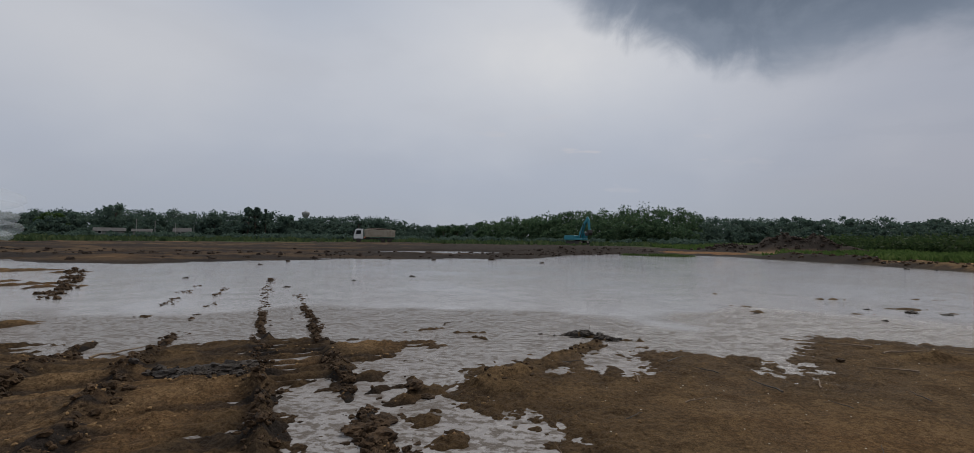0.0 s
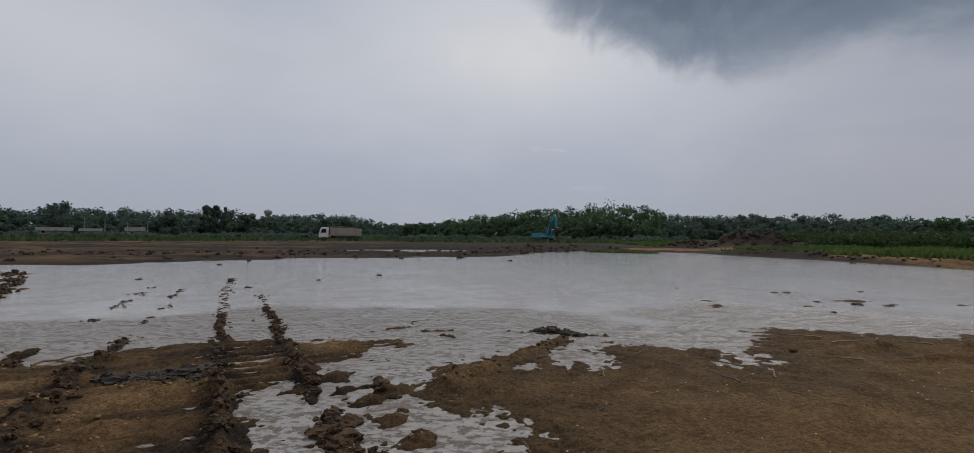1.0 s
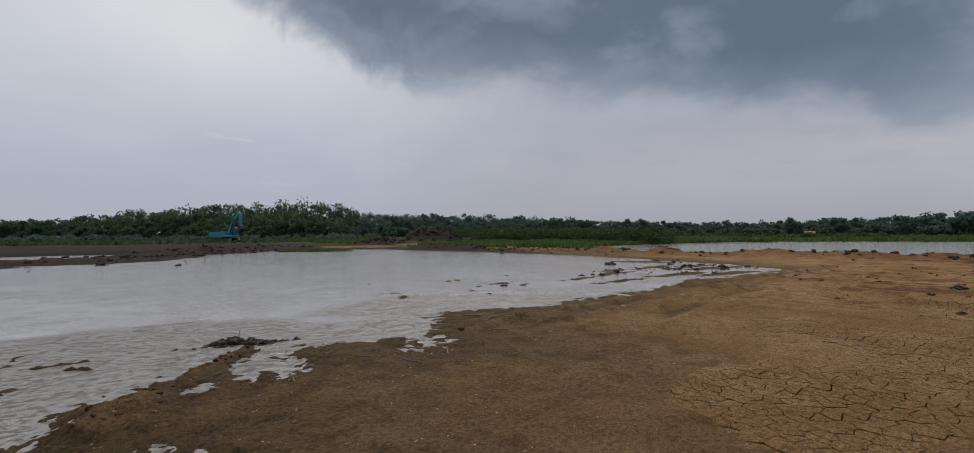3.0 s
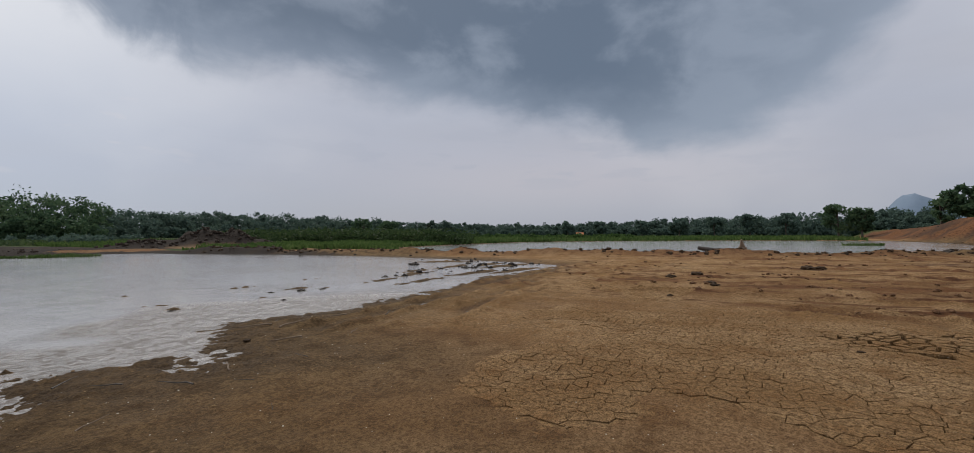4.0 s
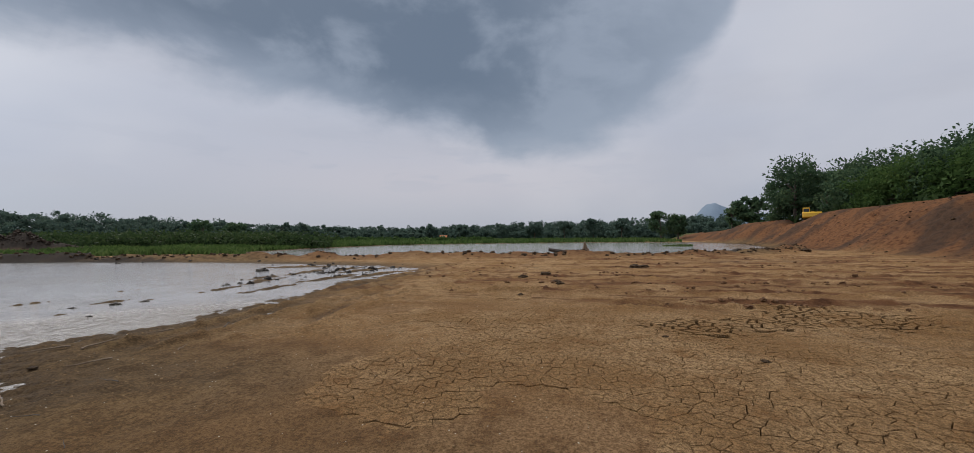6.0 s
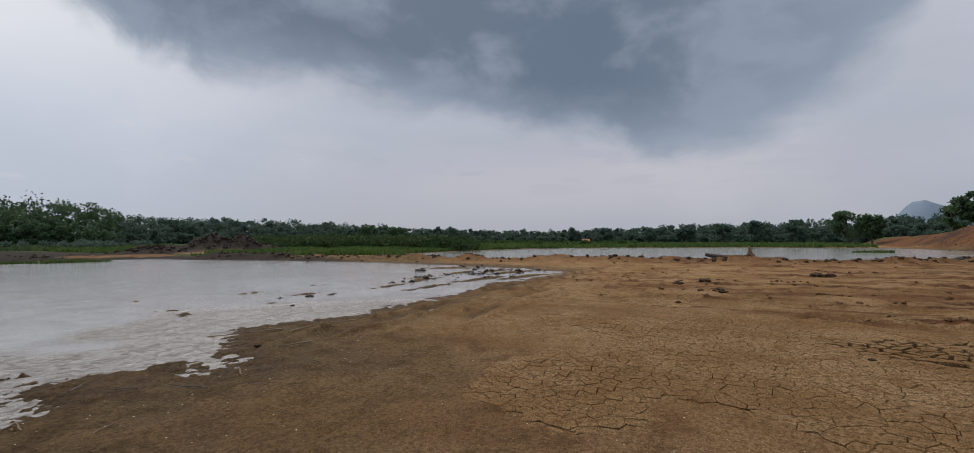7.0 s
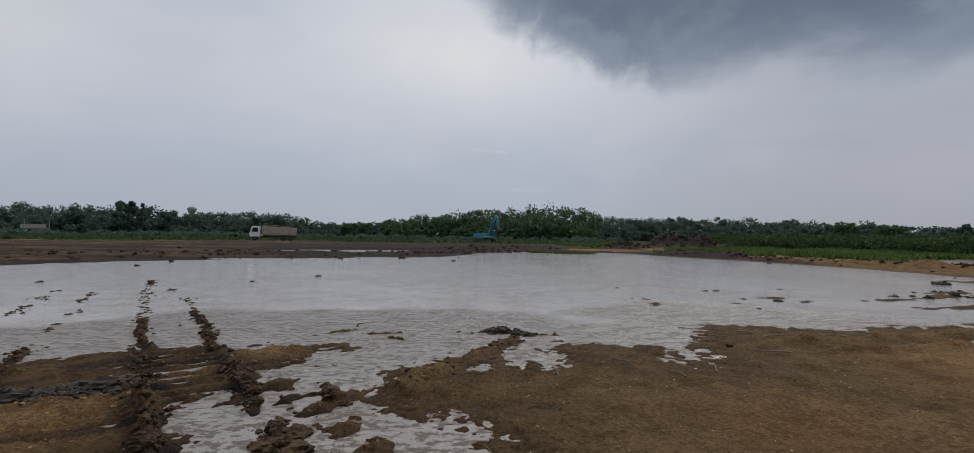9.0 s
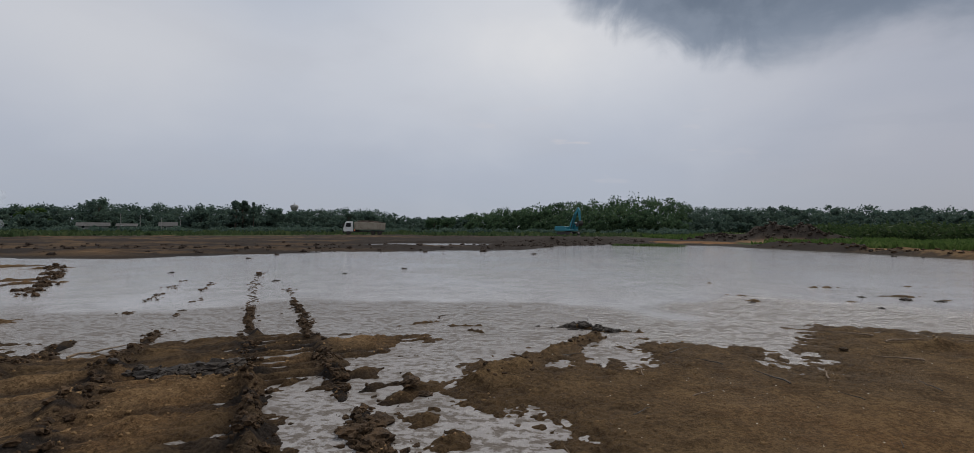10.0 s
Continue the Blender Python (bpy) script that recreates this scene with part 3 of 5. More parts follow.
    for cx, cy, a, b, turn, high in BANKS + BARS:
        q = oval(x + 0.3 * fbm(x * 1.6, y * 1.6, 4, 12), y + 0.16 * fbm(x * 1.8, y * 1.8, 4, 13), cx, cy, a, b, turn)
        z = np.maximum(z, -0.05 + (high + 0.05) * np.exp(-(q ** 2) * 0.8) + 0.034 * fbm(x * 4.5, y * 4.5, 5, 14) + 0.03 * fbm(x * 13, y * 13, 3, 2) - 0.012)
    # the bank between the two ponds
    d, u = to_line(x, y, BERM)
    z = z + (0.42 + 0.28 * fbm(x * 0.5, y * 0.5, 4, 15)) * np.exp(-(d / 1.3) ** 2)
    # the flats, the heaps and the sunken pool to the north
    flat = ramp_up(y, 20, 26) * ramp_up(s, -0.5, 1.0) * (1 - ramp_up(y, 95, 110)) * (x < 20)
    z = z + 0.16 * ramp_up(y, 40, 62) * ramp_up(s, 0, 6) + flat * (0.10 * fbm(x * 0.2, y * 0.6, 4, 24) + 0.12 * np.abs(fbm(x * 0.9, y * 1.1, 4, 25)) - 0.055 * (1 - ramp_up(y, 34, 46)))
    q = oval(x, y, -7.5, 48.5, 7.0, 4.2, 8)
    z = np.where(q < 1.4, np.minimum(z, z - 0.5 * ramp_up(1.4 - q, 0, 0.7)), z)
    for k, (cx, cy, a, b, turn, high) in enumerate(HEAPS):
        q = oval(x, y, cx, cy, a, b, turn)
        z = z + high * np.exp(-(q ** 2) * 1.1) * (0.8 + 0.4 * fbm(x * 0.8, y * 0.8, 4, 16 + k))
    # the cut slope, and the terrace on top of it
    top = 4.9 - 0.7 * ramp_up(x, 74, 92) - 1.7 * ramp_up(x, 100, 165)
    foot = -20.5 + 1.2 * fbm(x * 0.07, y * 0.0, 2, 17) - 4.0 * ramp_up(-x, -32, 0)
    up = ramp_up(-(y - foot), 0.0, 10.5)
    gully = fbm(x * 0.8 + 0.25 * y, y * 0.10, 3, 18) * 0.28 + fbm(x * 0.5, y * 0.5, 4, 19) * 0.34 + np.abs(fbm(x * 1.4 + 0.4 * y, y * 0.5, 4, 28)) * 0.45
    z = z + (top * up + gully * np.sin(np.clip(up, 0, 1) * math.pi)) - 1.5 * ramp_up(-(y - foot), 10.8, 13.5)
    # the country beyond
    z = z + 9 * np.exp(-(((x - 300) / 150) ** 2 + ((y - 440) / 150) ** 2)) + 9 * np.exp(-(((x - 620) / 160) ** 2 + ((y - 130) / 220) ** 2)) + 4 * np.exp(-(((x - 60) / 90) ** 2 + ((y - 330) / 90) ** 2))
    z = z + 0.7 * fbm(x / 60, y / 60, 3, 21) * ramp_up(r, 110, 260)
    q = oval(x, y, 90.4, -33.2, 5.0, 3.2, -20)
    z = z - 1.1 * ramp_up(1.5 - q, 0, 0.6)
    if cracks:
        z = z - 0.06 * ramp_up(cracked(x, y), 0.22, 0.75) - 0.07 * ramp_up(cracked(x, y), 1.2, 1.7)
    return z


def height(x, y):
    return float(land(np.array([float(x)]), np.array([float(y)]), False)[0])


def ring_grid(radii, angles):
    """A sheet of rings about the standing place; angles in degrees clockwise from +y, all round."""
    a = np.radians(angles)
    x, y = np.outer(radii, np.sin(a)), np.outer(radii, np.cos(a))
    n, k = len(radii), len(angles)
    i = np.arange(n * k).reshape(n, k)
    j = np.roll(i, -1, 1)
    faces = np.stack([i[:-1], i[1:], j[1:], j[:-1]], -1).reshape(-1, 4)
    return x.ravel(), y.ravel(), faces


def build_ground():
    radii = np.concatenate([[0.02], np.linspace(0.4, 1.8, 8), np.geomspace(1.85, 14, 330), np.geomspace(14.15, 60, 120), np.geomspace(60.8, 150, 60), np.geomspace(155, 4600, 60)])
    angles = np.concatenate([np.arange(-58, 134, 0.37), np.arange(135, 301, 3.0)])
    x, y, faces = ring_grid(radii, angles)
    z = land(x, y)
    me = mesh_of("ground", np.c_[x, y, z], faces, SOIL, True)
    r = np.hypot(x, y)
    slope = ramp_up(-(y + 20.5), -2.0, 2.0)
    red = np.clip(slope * 1.0 + 0.8 * np.exp(-(to_line(x, y, BERM)[0] / 1.6) ** 2) + 0.35 * ramp_up(fbm(x * 0.25, y * 0.25, 3, 33), 0.25, 0.8) + 0.7 * (oval(x, y, 20.5, 55, 5.0, 2.4, -15) < 1), 0, 1)
    north = ramp_up(y - 0.35 * np.abs(x) * (x > 0), 17, 24) * (x < 26)
    dark = north * (0.95 + 0.35 * fbm(x * 0.15, y * 0.5, 3, 66)) + 0.9 * np.exp(-(oval(x, y, 5, 62, 16, 16, 10)) ** 2)
    for cx, cy, a, b, turn, high in HEAPS:
        dark = dark + 1.4 * np.exp(-0.6 * oval(x, y, cx, cy, a, b, turn) ** 2)
    for line in (RUT_A, RUT_B, RUT_C, RUT_D, RUT_E, RUT_F):
        dark = dark + 0.5 * np.exp(-(to_line(x, y, line)[0] / 0.22) ** 2)
    u, v = 0.55 * x - 0.83 * y, 0.83 * x + 0.55 * y
    dark = dark + ramp_up(-x, -0.5, 2) * (r < 20) * (0.12 + 0.5 * ramp_up(fbm(u * 5.0, v * 0.7, 5, 39), -0.1, 0.4))
    for x0, y0, x1, y1 in TRACKS[:8]:
        d, u = to_line(x + 0.5 * fbm(x * 0.12, y * 0.12, 2, 53), y + 0.9 * fbm(x * 0.12, y * 0.12, 2, 63), [(x0, y0), (x1, y1)])
        red = np.clip(red + 1.0 * np.exp(-(d / 0.48) ** 2) * ramp_up(fbm(x * 1.5, y * 0.5, 4, 64), -0.35, 0.1) * ramp_up(2.5 - y, 0, 3), 0, 1)
    red = red + 0.9 * ramp_up(fbm(x * 3.0, y * 0.55, 5, 65), 0.12, 0.4) * ramp_up(x, 9, 14) * (y < 9) * (y > -19) * (r < 60)
    dark = dark + 0.7 * slope * ramp_up(fbm(x * 0.35 + 0.2 * y, y * 0.2, 5, 67), -0.25, 0.5)
    dark = np.clip(dark - (oval(x, y, 20.5, 55, 5.0, 2.4, -15) < 1) * 2, 0, 1)
    deep = cracked(x, y)
    # soil under the plates: damp red, with the cracks' shade put into its colour
    red = np.maximum(red, 0.9 * ramp_up(deep, 0.3, 0.8))
    dark = np.maximum(dark, 0.55 * ramp_up(deep, 1.0, 2.2))
    # green ground: the scrub to the north, the strip east of the pond, and all the country beyond
    edge = fbm(x * 0.08, y * 0.08, 3, 34)
    sward = ramp_up(r + 4 * edge, 88, 96) * (x < 25) * (y > 0) * (oval(x, y, 11, 103, 14, 9, 0) > 1) * (oval(x, y, -30, 93, 13, 8.5, 18) > 1) + ramp_up(y + 0.95 * x - 60 + 5 * edge, 10, 17) * (x >= 24) * (outside(x, y, FAR_POND) > 1.0) * (y > -8) * (oval(x, y, 34, 61, 9.5, 5.5, -25) > 1) * (oval(x, y, 25, 59, 7, 5, -15) > 1) + ramp_up(r, 120, 135) * ((y > -13) | (x > 180) | (y < -36))
    sward = sward + ramp_up(-(y + 33), 0, 4)
    s = outside(x, y, POND) + 0.8 * fbm(x * 0.4, y * 0.4, 4, 35)
    damp = np.clip(1 - ramp_up(s + 0.18 * np.maximum(x - 4, 0), 0.8, 4.8), 0, 1) * (r < 40) * 0.95
    damp = damp * (1 - 0.55 * ramp_up(-x, 0.5, 2.5) * ramp_up(fbm(x * 0.9, y * 0.9, 4, 38), -0.35, 0.3)) * (r < 40)
    damp = np.maximum(damp, (1 - ramp_up(np.minimum(outside(x, y, POND), outside(x, y, FAR_POND)) + 0.8 * fbm(x * 0.4, y * 0.4, 3, 37), 0.6, 3.4)) * ramp_up(r, 22, 30) * 0.95)
    damp = damp * (1 - 0.8 * ramp_up(cracked(x, y), 0.0, 0.7))
    for name, values in (("red", np.clip(red, 0, 1)), ("damp", damp), ("dark", dark), ("sward", np.clip(sward, 0, 1))):
        me.attributes.new(name, "FLOAT", "POINT").data.foreach_set("value", values)
    return tagged(new("ground", me), "brown wet mud flat drying into cracked tan soil", "ground", kind="structure")


def build_water():
    radii = np.concatenate([np.geomspace(1.2, 40, 120), np.geomspace(42, 130, 30)])
    angles = np.concatenate([np.arange(-80, 140, 1.0), np.arange(140, 280, 5.0)])
    x, y, faces = ring_grid(radii, angles)
    keep = np.minimum(np.minimum(outside(x, y, POND), outside(x, y, FAR_POND)), (oval(x, y, -7.5, 48.5, 7.0, 4.2, 8) - 1.3) * 4) < 3.0
    faces = faces[keep[faces].all(1)]
    me = mesh_of("water", np.c_[x, y, 0 * x], faces, WATER, True)
    near = ramp_up(outside(x, y, POND) + 3.4 + 1.2 * fbm(x * 0.35, y * 0.35, 3, 45), 0.0, 0.5) * ramp_up(15 - np.hypot(x, y), 0, 3)
    me.attributes.new("shallow", "FLOAT", "POINT").data.foreach_set("value", near)
    return tagged(new("water", me), "grey shallow muddy pond water with fine ripples", "water", kind="structure")


ground = build_ground()
water = build_water()

# ---- woods ----
rng = np.random.default_rng(7)


def leaf_cloud(n, centres, radii, size, flat=0.75):
    """Small bent leaf sprays scattered through round clumps: places and four-cornered faces."""
    pick = rng.integers(0, len(centres), n)
    v = rng.normal(size=(n, 3))
    v /= np.linalg.norm(v, axis=1, keepdims=True)
    v *= (rng.random((n, 1)) ** 0.4)
    c = centres[pick] + v * radii[pick][:, None] * [1, 1, flat]
    a = rng.normal(size=(n, 3)) + [0, 0, 0.2]
    a /= np.linalg.norm(a, axis=1, keepdims=True)
    b = np.cross(a, v + rng.normal(size=(n, 3)) * 0.6)
    b /= np.linalg.norm(b, axis=1, keepdims=True) + 1e-9
    s = size * (0.55 + 0.9 * rng.random((n, 1)))
    q = np.stack([c - a * s, c - b * s * 0.55, c + a * s * 1.1, c + b * s * 0.5], 1)
    return q.reshape(-1, 3), np.arange(4 * n).reshape(n, 4)


def crown_shape(high, spread, clumps, low=0.32):
    """Centres and sizes of the clumps of one crown."""
    t = rng.random(clumps)
    zz = high * (low + (0.93 - low) * t)
    reach = spread * np.sqrt(np.clip(1 - ((t - 0.45) / 0.62) ** 2, 0.06, 1)) * (0.35 + 0.65 * rng.random(clumps))
    turn = rng.random(clumps) * 2 * math.pi
    c = np.c_[reach * np.cos(turn), reach * np.sin(turn), zz]
    return c, spread * (0.26 + 0.26 * rng.random(clumps))


def trunk_mesh(high, spread, centres):
    bm = bmesh.new()
    lean = Vector((rng.normal() * 0.04 * high, rng.normal() * 0.04 * high, 0))
    w0 = high * 0.028 + 0.05
    knots = [Vector((0, 0, -0.3)), Vector((0, 0, high * 0.3)) + lean * 0.4, Vector((0, 0, high * 0.75)) + lean]
    rod(bm, knots[0], knots[1], w0, w0 * 0.75, 7)
    rod(bm, knots[1], knots[2], w0 * 0.75, w0 * 0.25, 7)
    for c in centres[:9]:
        s = min(0.9, max(0.1, c[2] / high - 0.25))
        foot = knots[1].lerp(knots[2], max(0.0, min(1.0, s)))
        rod(bm, foot, Vector(c), w0 * 0.3, w0 * 0.07, 5)
    return bm


def build_tree(name, place, high, spread, label, leaf=0.32, sprays=2600, clumps=26, mat=None, low=0.32, group=""):
    tree = thing(name, place, label, "tree", group)
    c, rad = crown_shape(high, spread, clumps, low)
    part("trunk", trunk_mesh(high, spread, c), BARK, tree)
    verts, faces = leaf_cloud(sprays, c, rad, leaf)
    part("crown", mesh_of("crown", verts, faces, mat or LEAF), None, tree)
    return tree


def polar(az, r):
    """Plan place at a bearing (degrees to the left of +y) and a distance."""
    return -math.sin(radians(az)) * r, math.cos(radians(az)) * r


# skyline of the far woods: bearing to the left, height of the tree tops in degrees, distance of the wood's edge
SKY = [(75, 1.6, 210), (50, 1.6, 215), (40, 1.9, 215), (30, 2.25, 215), (26, 1.85, 218), (22, 1.9, 220), (18, 2.0, 230), (14.5, 1.35, 260), (10, 1.15, 300), (5.5, 1.55, 260), (2, 2.1, 190), (-4, 2.85, 165),
       (-12, 3.25, 160), (-17.5, 3.2, 165), (-20, 2.25, 190), (-28, 2.1, 240), (-40, 1.85, 250), (-50, 1.3, 250), (-57, 1.1, 240), (-66, 1.0, 240), (-75, 1.25, 230), (-86, 1.5, 220), (-90, 1.6, 210), (-95, 1.8, 200), (-103, 1.9, 190)]
SKY_AZ, SKY_EL, SKY_R = (np.array(v)[::-1] for v in zip(*SKY))


def build_woods(name, az0, az1, label, mat, rows=4, step=3.6):
    """A belt of wood: many crowns and the dark undergrowth at its edge, in one mesh."""
    spots = []
    for row in range(rows):
        az = az0
        while az > az1:
            r = np.interp(az, SKY_AZ, SKY_R) + 11 * row + rng.normal() * 4
            spots.append((row, az, r, *polar(az, r)))
            az -= math.degrees(step * (0.7 + 0.6 * rng.random()) / r)
    spots = np.array(spots)
    ground_z = land(spots[:, 3], spots[:, 4], False)
    verts, faces, count = [], [], 0
    for (row, az, r, x, y), g in zip(spots, ground_z):
        tall = 1.6 + r * math.tan(radians(np.interp(az, SKY_AZ, SKY_EL))) - g
        tall = max(3.0, tall * ((0.5, 0.76, 0.99, 1.12)[min(int(row), 3)] + rng.normal() * 0.06))
        wide = max(2.6, tall * (0.40 + 0.12 * rng.random()))
        c, rad = crown_shape(tall, wide, 14, 0.05 if row == 0 else 0.16)
        v, f = leaf_cloud(600, c, rad, 0.28 + r * 0.0008, 0.85)
        verts.append(v + [x, y, g])
        faces.append(f + count)
        count += len(v)
    me = mesh_of(name, np.concatenate(verts), np.concatenate(faces), mat)
    return tagged(new(name, me), label, "woods", kind="stuff")


def blades(name, n, inside, bounds, high, wide, mat, label, category, lean=0.35):
    """Upright tapering blades over an area."""
    x = rng.uniform(bounds[0], bounds[1], n * 4)
    y = rng.uniform(bounds[2], bounds[3], n * 4)
    ok = inside(x, y)
    x, y = x[ok][:n], y[ok][:n]
    z = land(x, y, False)
    h = high * (0.4 + 0.8 * grain(x * 0.35, y * 0.35, 51)) * (0.6 + 0.5 * rng.random(len(x)))
    a = rng.random(len(x)) * 2 * math.pi
    u = np.c_[np.cos(a), np.sin(a), 0 * a] * wide * (0.6 + 0.8 * rng.random((len(x), 1)))
    tip = np.c_[rng.normal(size=(len(x), 2)) * (lean * h)[:, None], h]
    p = np.c_[x, y, z - 0.05]
    mid = p + tip * [0.3, 0.3, 0.6]
    v = np.stack([p - u * 0.5, p + u * 0.5, mid + u * 0.6, p + tip, mid - u * 0.6], 1).reshape(-1, 3)
    f = np.arange(len(x) * 5).reshape(-1, 5)
    return tagged(new(name, mesh_of(name, v, f, mat)), label, category, kind="stuff")


build_woods("far_woods", 75, 6, "dense belt of mixed dark green trees", HAZED_LEAF)
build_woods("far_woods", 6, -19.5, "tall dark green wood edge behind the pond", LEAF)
build_woods("far_woods", -19.5, -104, "low dark green wooded rise in the distance", HAZED_LEAF)


def scrub(x, y):
    return (np.hypot(x, y) > 93 + 4 * fbm(x * 0.08, y * 0.08, 3, 34)) & (y > 20) & (oval(x, y, 11, 103, 14, 9, 0) > 1) & (oval(x, y, -30, 93, 13, 8.5, 18) > 1) & (np.hypot(x, y) < 215) & (x > -190) & (x < 60)


def weeds(x, y):
    far = outside(x, y, FAR_POND)
    return (x > 24) & (y + 0.95 * x > 73 + 4 * fbm(x * 0.1, y * 0.1, 3, 34)) & (far > 0.6) & (np.hypot(x, y) < 100) & (y > 18) & (oval(x, y, 34, 61, 8.5, 4.5, -25) > 1) & (oval(x, y, 25, 59, 5, 4, -15) > 1) & (oval(x, y, 21.5, 56, 7, 4.5, -15) > 1)


def reeds(x, y):
    r = np.hypot(x, y)
    az = np.degrees(np.arctan2(x, y))
    return (r > 76 + 5 * fbm(x * 0.1, y * 0.1, 3, 36)) & (r < 118) & (az > 30) & (az < 58 - 0.2 * (r - 76)) & (outside(x, y, FAR_POND) > 1)


def far_bank(x, y):
    r = np.hypot(x, y)
    far = outside(x, y, FAR_POND)
    return (far > 0.8) & (r > 84) & (r < 185) & (x > 60) & (y > -16)


blades("scrub_grass", 40000, scrub, (-190, 60, 30, 215), 0.9, 0.45, GRASS_DARK, "rough dark green scrub grass on flat ground", "grass", 0.4)
blades("weeds", 26000, weeds, (24, 90, 18, 100), 0.75, 0.16, GRASS, "bright green weeds along the pond bank", "grass", 0.4)
blades("reeds", 9000, reeds, (36, 110, 30, 105), 1.5, 0.22, REED, "tall dense dark green reeds", "reeds", 0.3)
blades("bank_grass", 26000, far_bank, (60, 185, -16, 130), 0.95, 0.34, GRASS, "green grass on the far bank of the pond", "grass", 0.4)
blades("pool_edge_grass", 1500, lambda x, y: oval(x, y, 14.6, 47.5, 2.3, 0.7, -8) < 1 + 0.3 * fbm(x, y, 2, 5), (10, 19, 45, 50), 0.42, 0.05, GRASS, "tuft of green water grass in the pond", "grass")
blades("pool_edge_grass", 500, lambda x, y: oval(x, y, 11.0, 49.0, 1.2, 0.4, -8) < 1, (9, 13, 48, 50), 0.35, 0.05, GRASS, "small tuft of green water grass in the pond", "grass")
blades("pool_edge_grass", 700, lambda x, y: oval(x, y, 73.5, -9.6, 2.2, 0.8, 90) < 1, (71, 76, -13, -6), 0.5, 0.07, GRASS, "tuft of green water grass in the far pond", "grass")
blades("terrace_scrub", 9000, lambda x, y: (y < -33 - 1.5 * fbm(x * 0.2, y * 0.2, 2, 8)) & (y > -52), (18, 130, -52, -32), 1.7, 0.35, REED, "green scrub along the top of the cut slope", "scrub", 0.4)

def build_bushes(name, n, spot, tall, label, mat, leaf=0.32):
    """Low rounded bushes scattered over open ground, in one mesh."""
    verts, faces, count = [], [], 0
    places = np.array([spot() for _ in range(n)])
    zs = land(places[:, 0], places[:, 1], False)
    for (x, y), z in zip(places, zs):
        h = tall * (0.5 + 0.9 * rng.random())
        k = 7
        a = rng.random(k) * 6.283
        c = np.c_[np.cos(a) * h * 0.9 * rng.random(k), np.sin(a) * h * 0.9 * rng.random(k), h * (0.15 + 0.5 * rng.random(k))]
        v, f = leaf_cloud(150, c, h * (0.3 + 0.25 * rng.random(k)), leaf)
        verts.append(v + [x, y, z])
        faces.append(f + count)
        count += len(v)
    return tagged(new(name, mesh_of(name, np.concatenate(verts), np.concatenate(faces), mat)), label, "bushes", kind="stuff")


def on_scrub():
    az, r = rng.uniform(-22, 62), rng.uniform(112, 205)
    return polar(az, r)


def by_pond():
    az, r = rng.uniform(-76, -52), rng.uniform(122, 200)
    return polar(az, r)


build_bushes("scrub_bushes", 420, on_scrub, 1.5, "low dark green bushes on the rough field", HAZED_LEAF)
def on_reeds():
    while True:
        x, y = rng.uniform(38, 108), rng.uniform(32, 105)
        if reeds(np.array([x]), np.array([y]))[0]:
            return x, y


build_bushes("reed_bushes", 520, on_reeds, 2.3, "dense dark green bushy growth behind the weeds", REED, 0.24)
build_bushes("bank_bushes", 160, by_pond, 1.3, "low green bushes on the far bank", FRESH_LEAF)

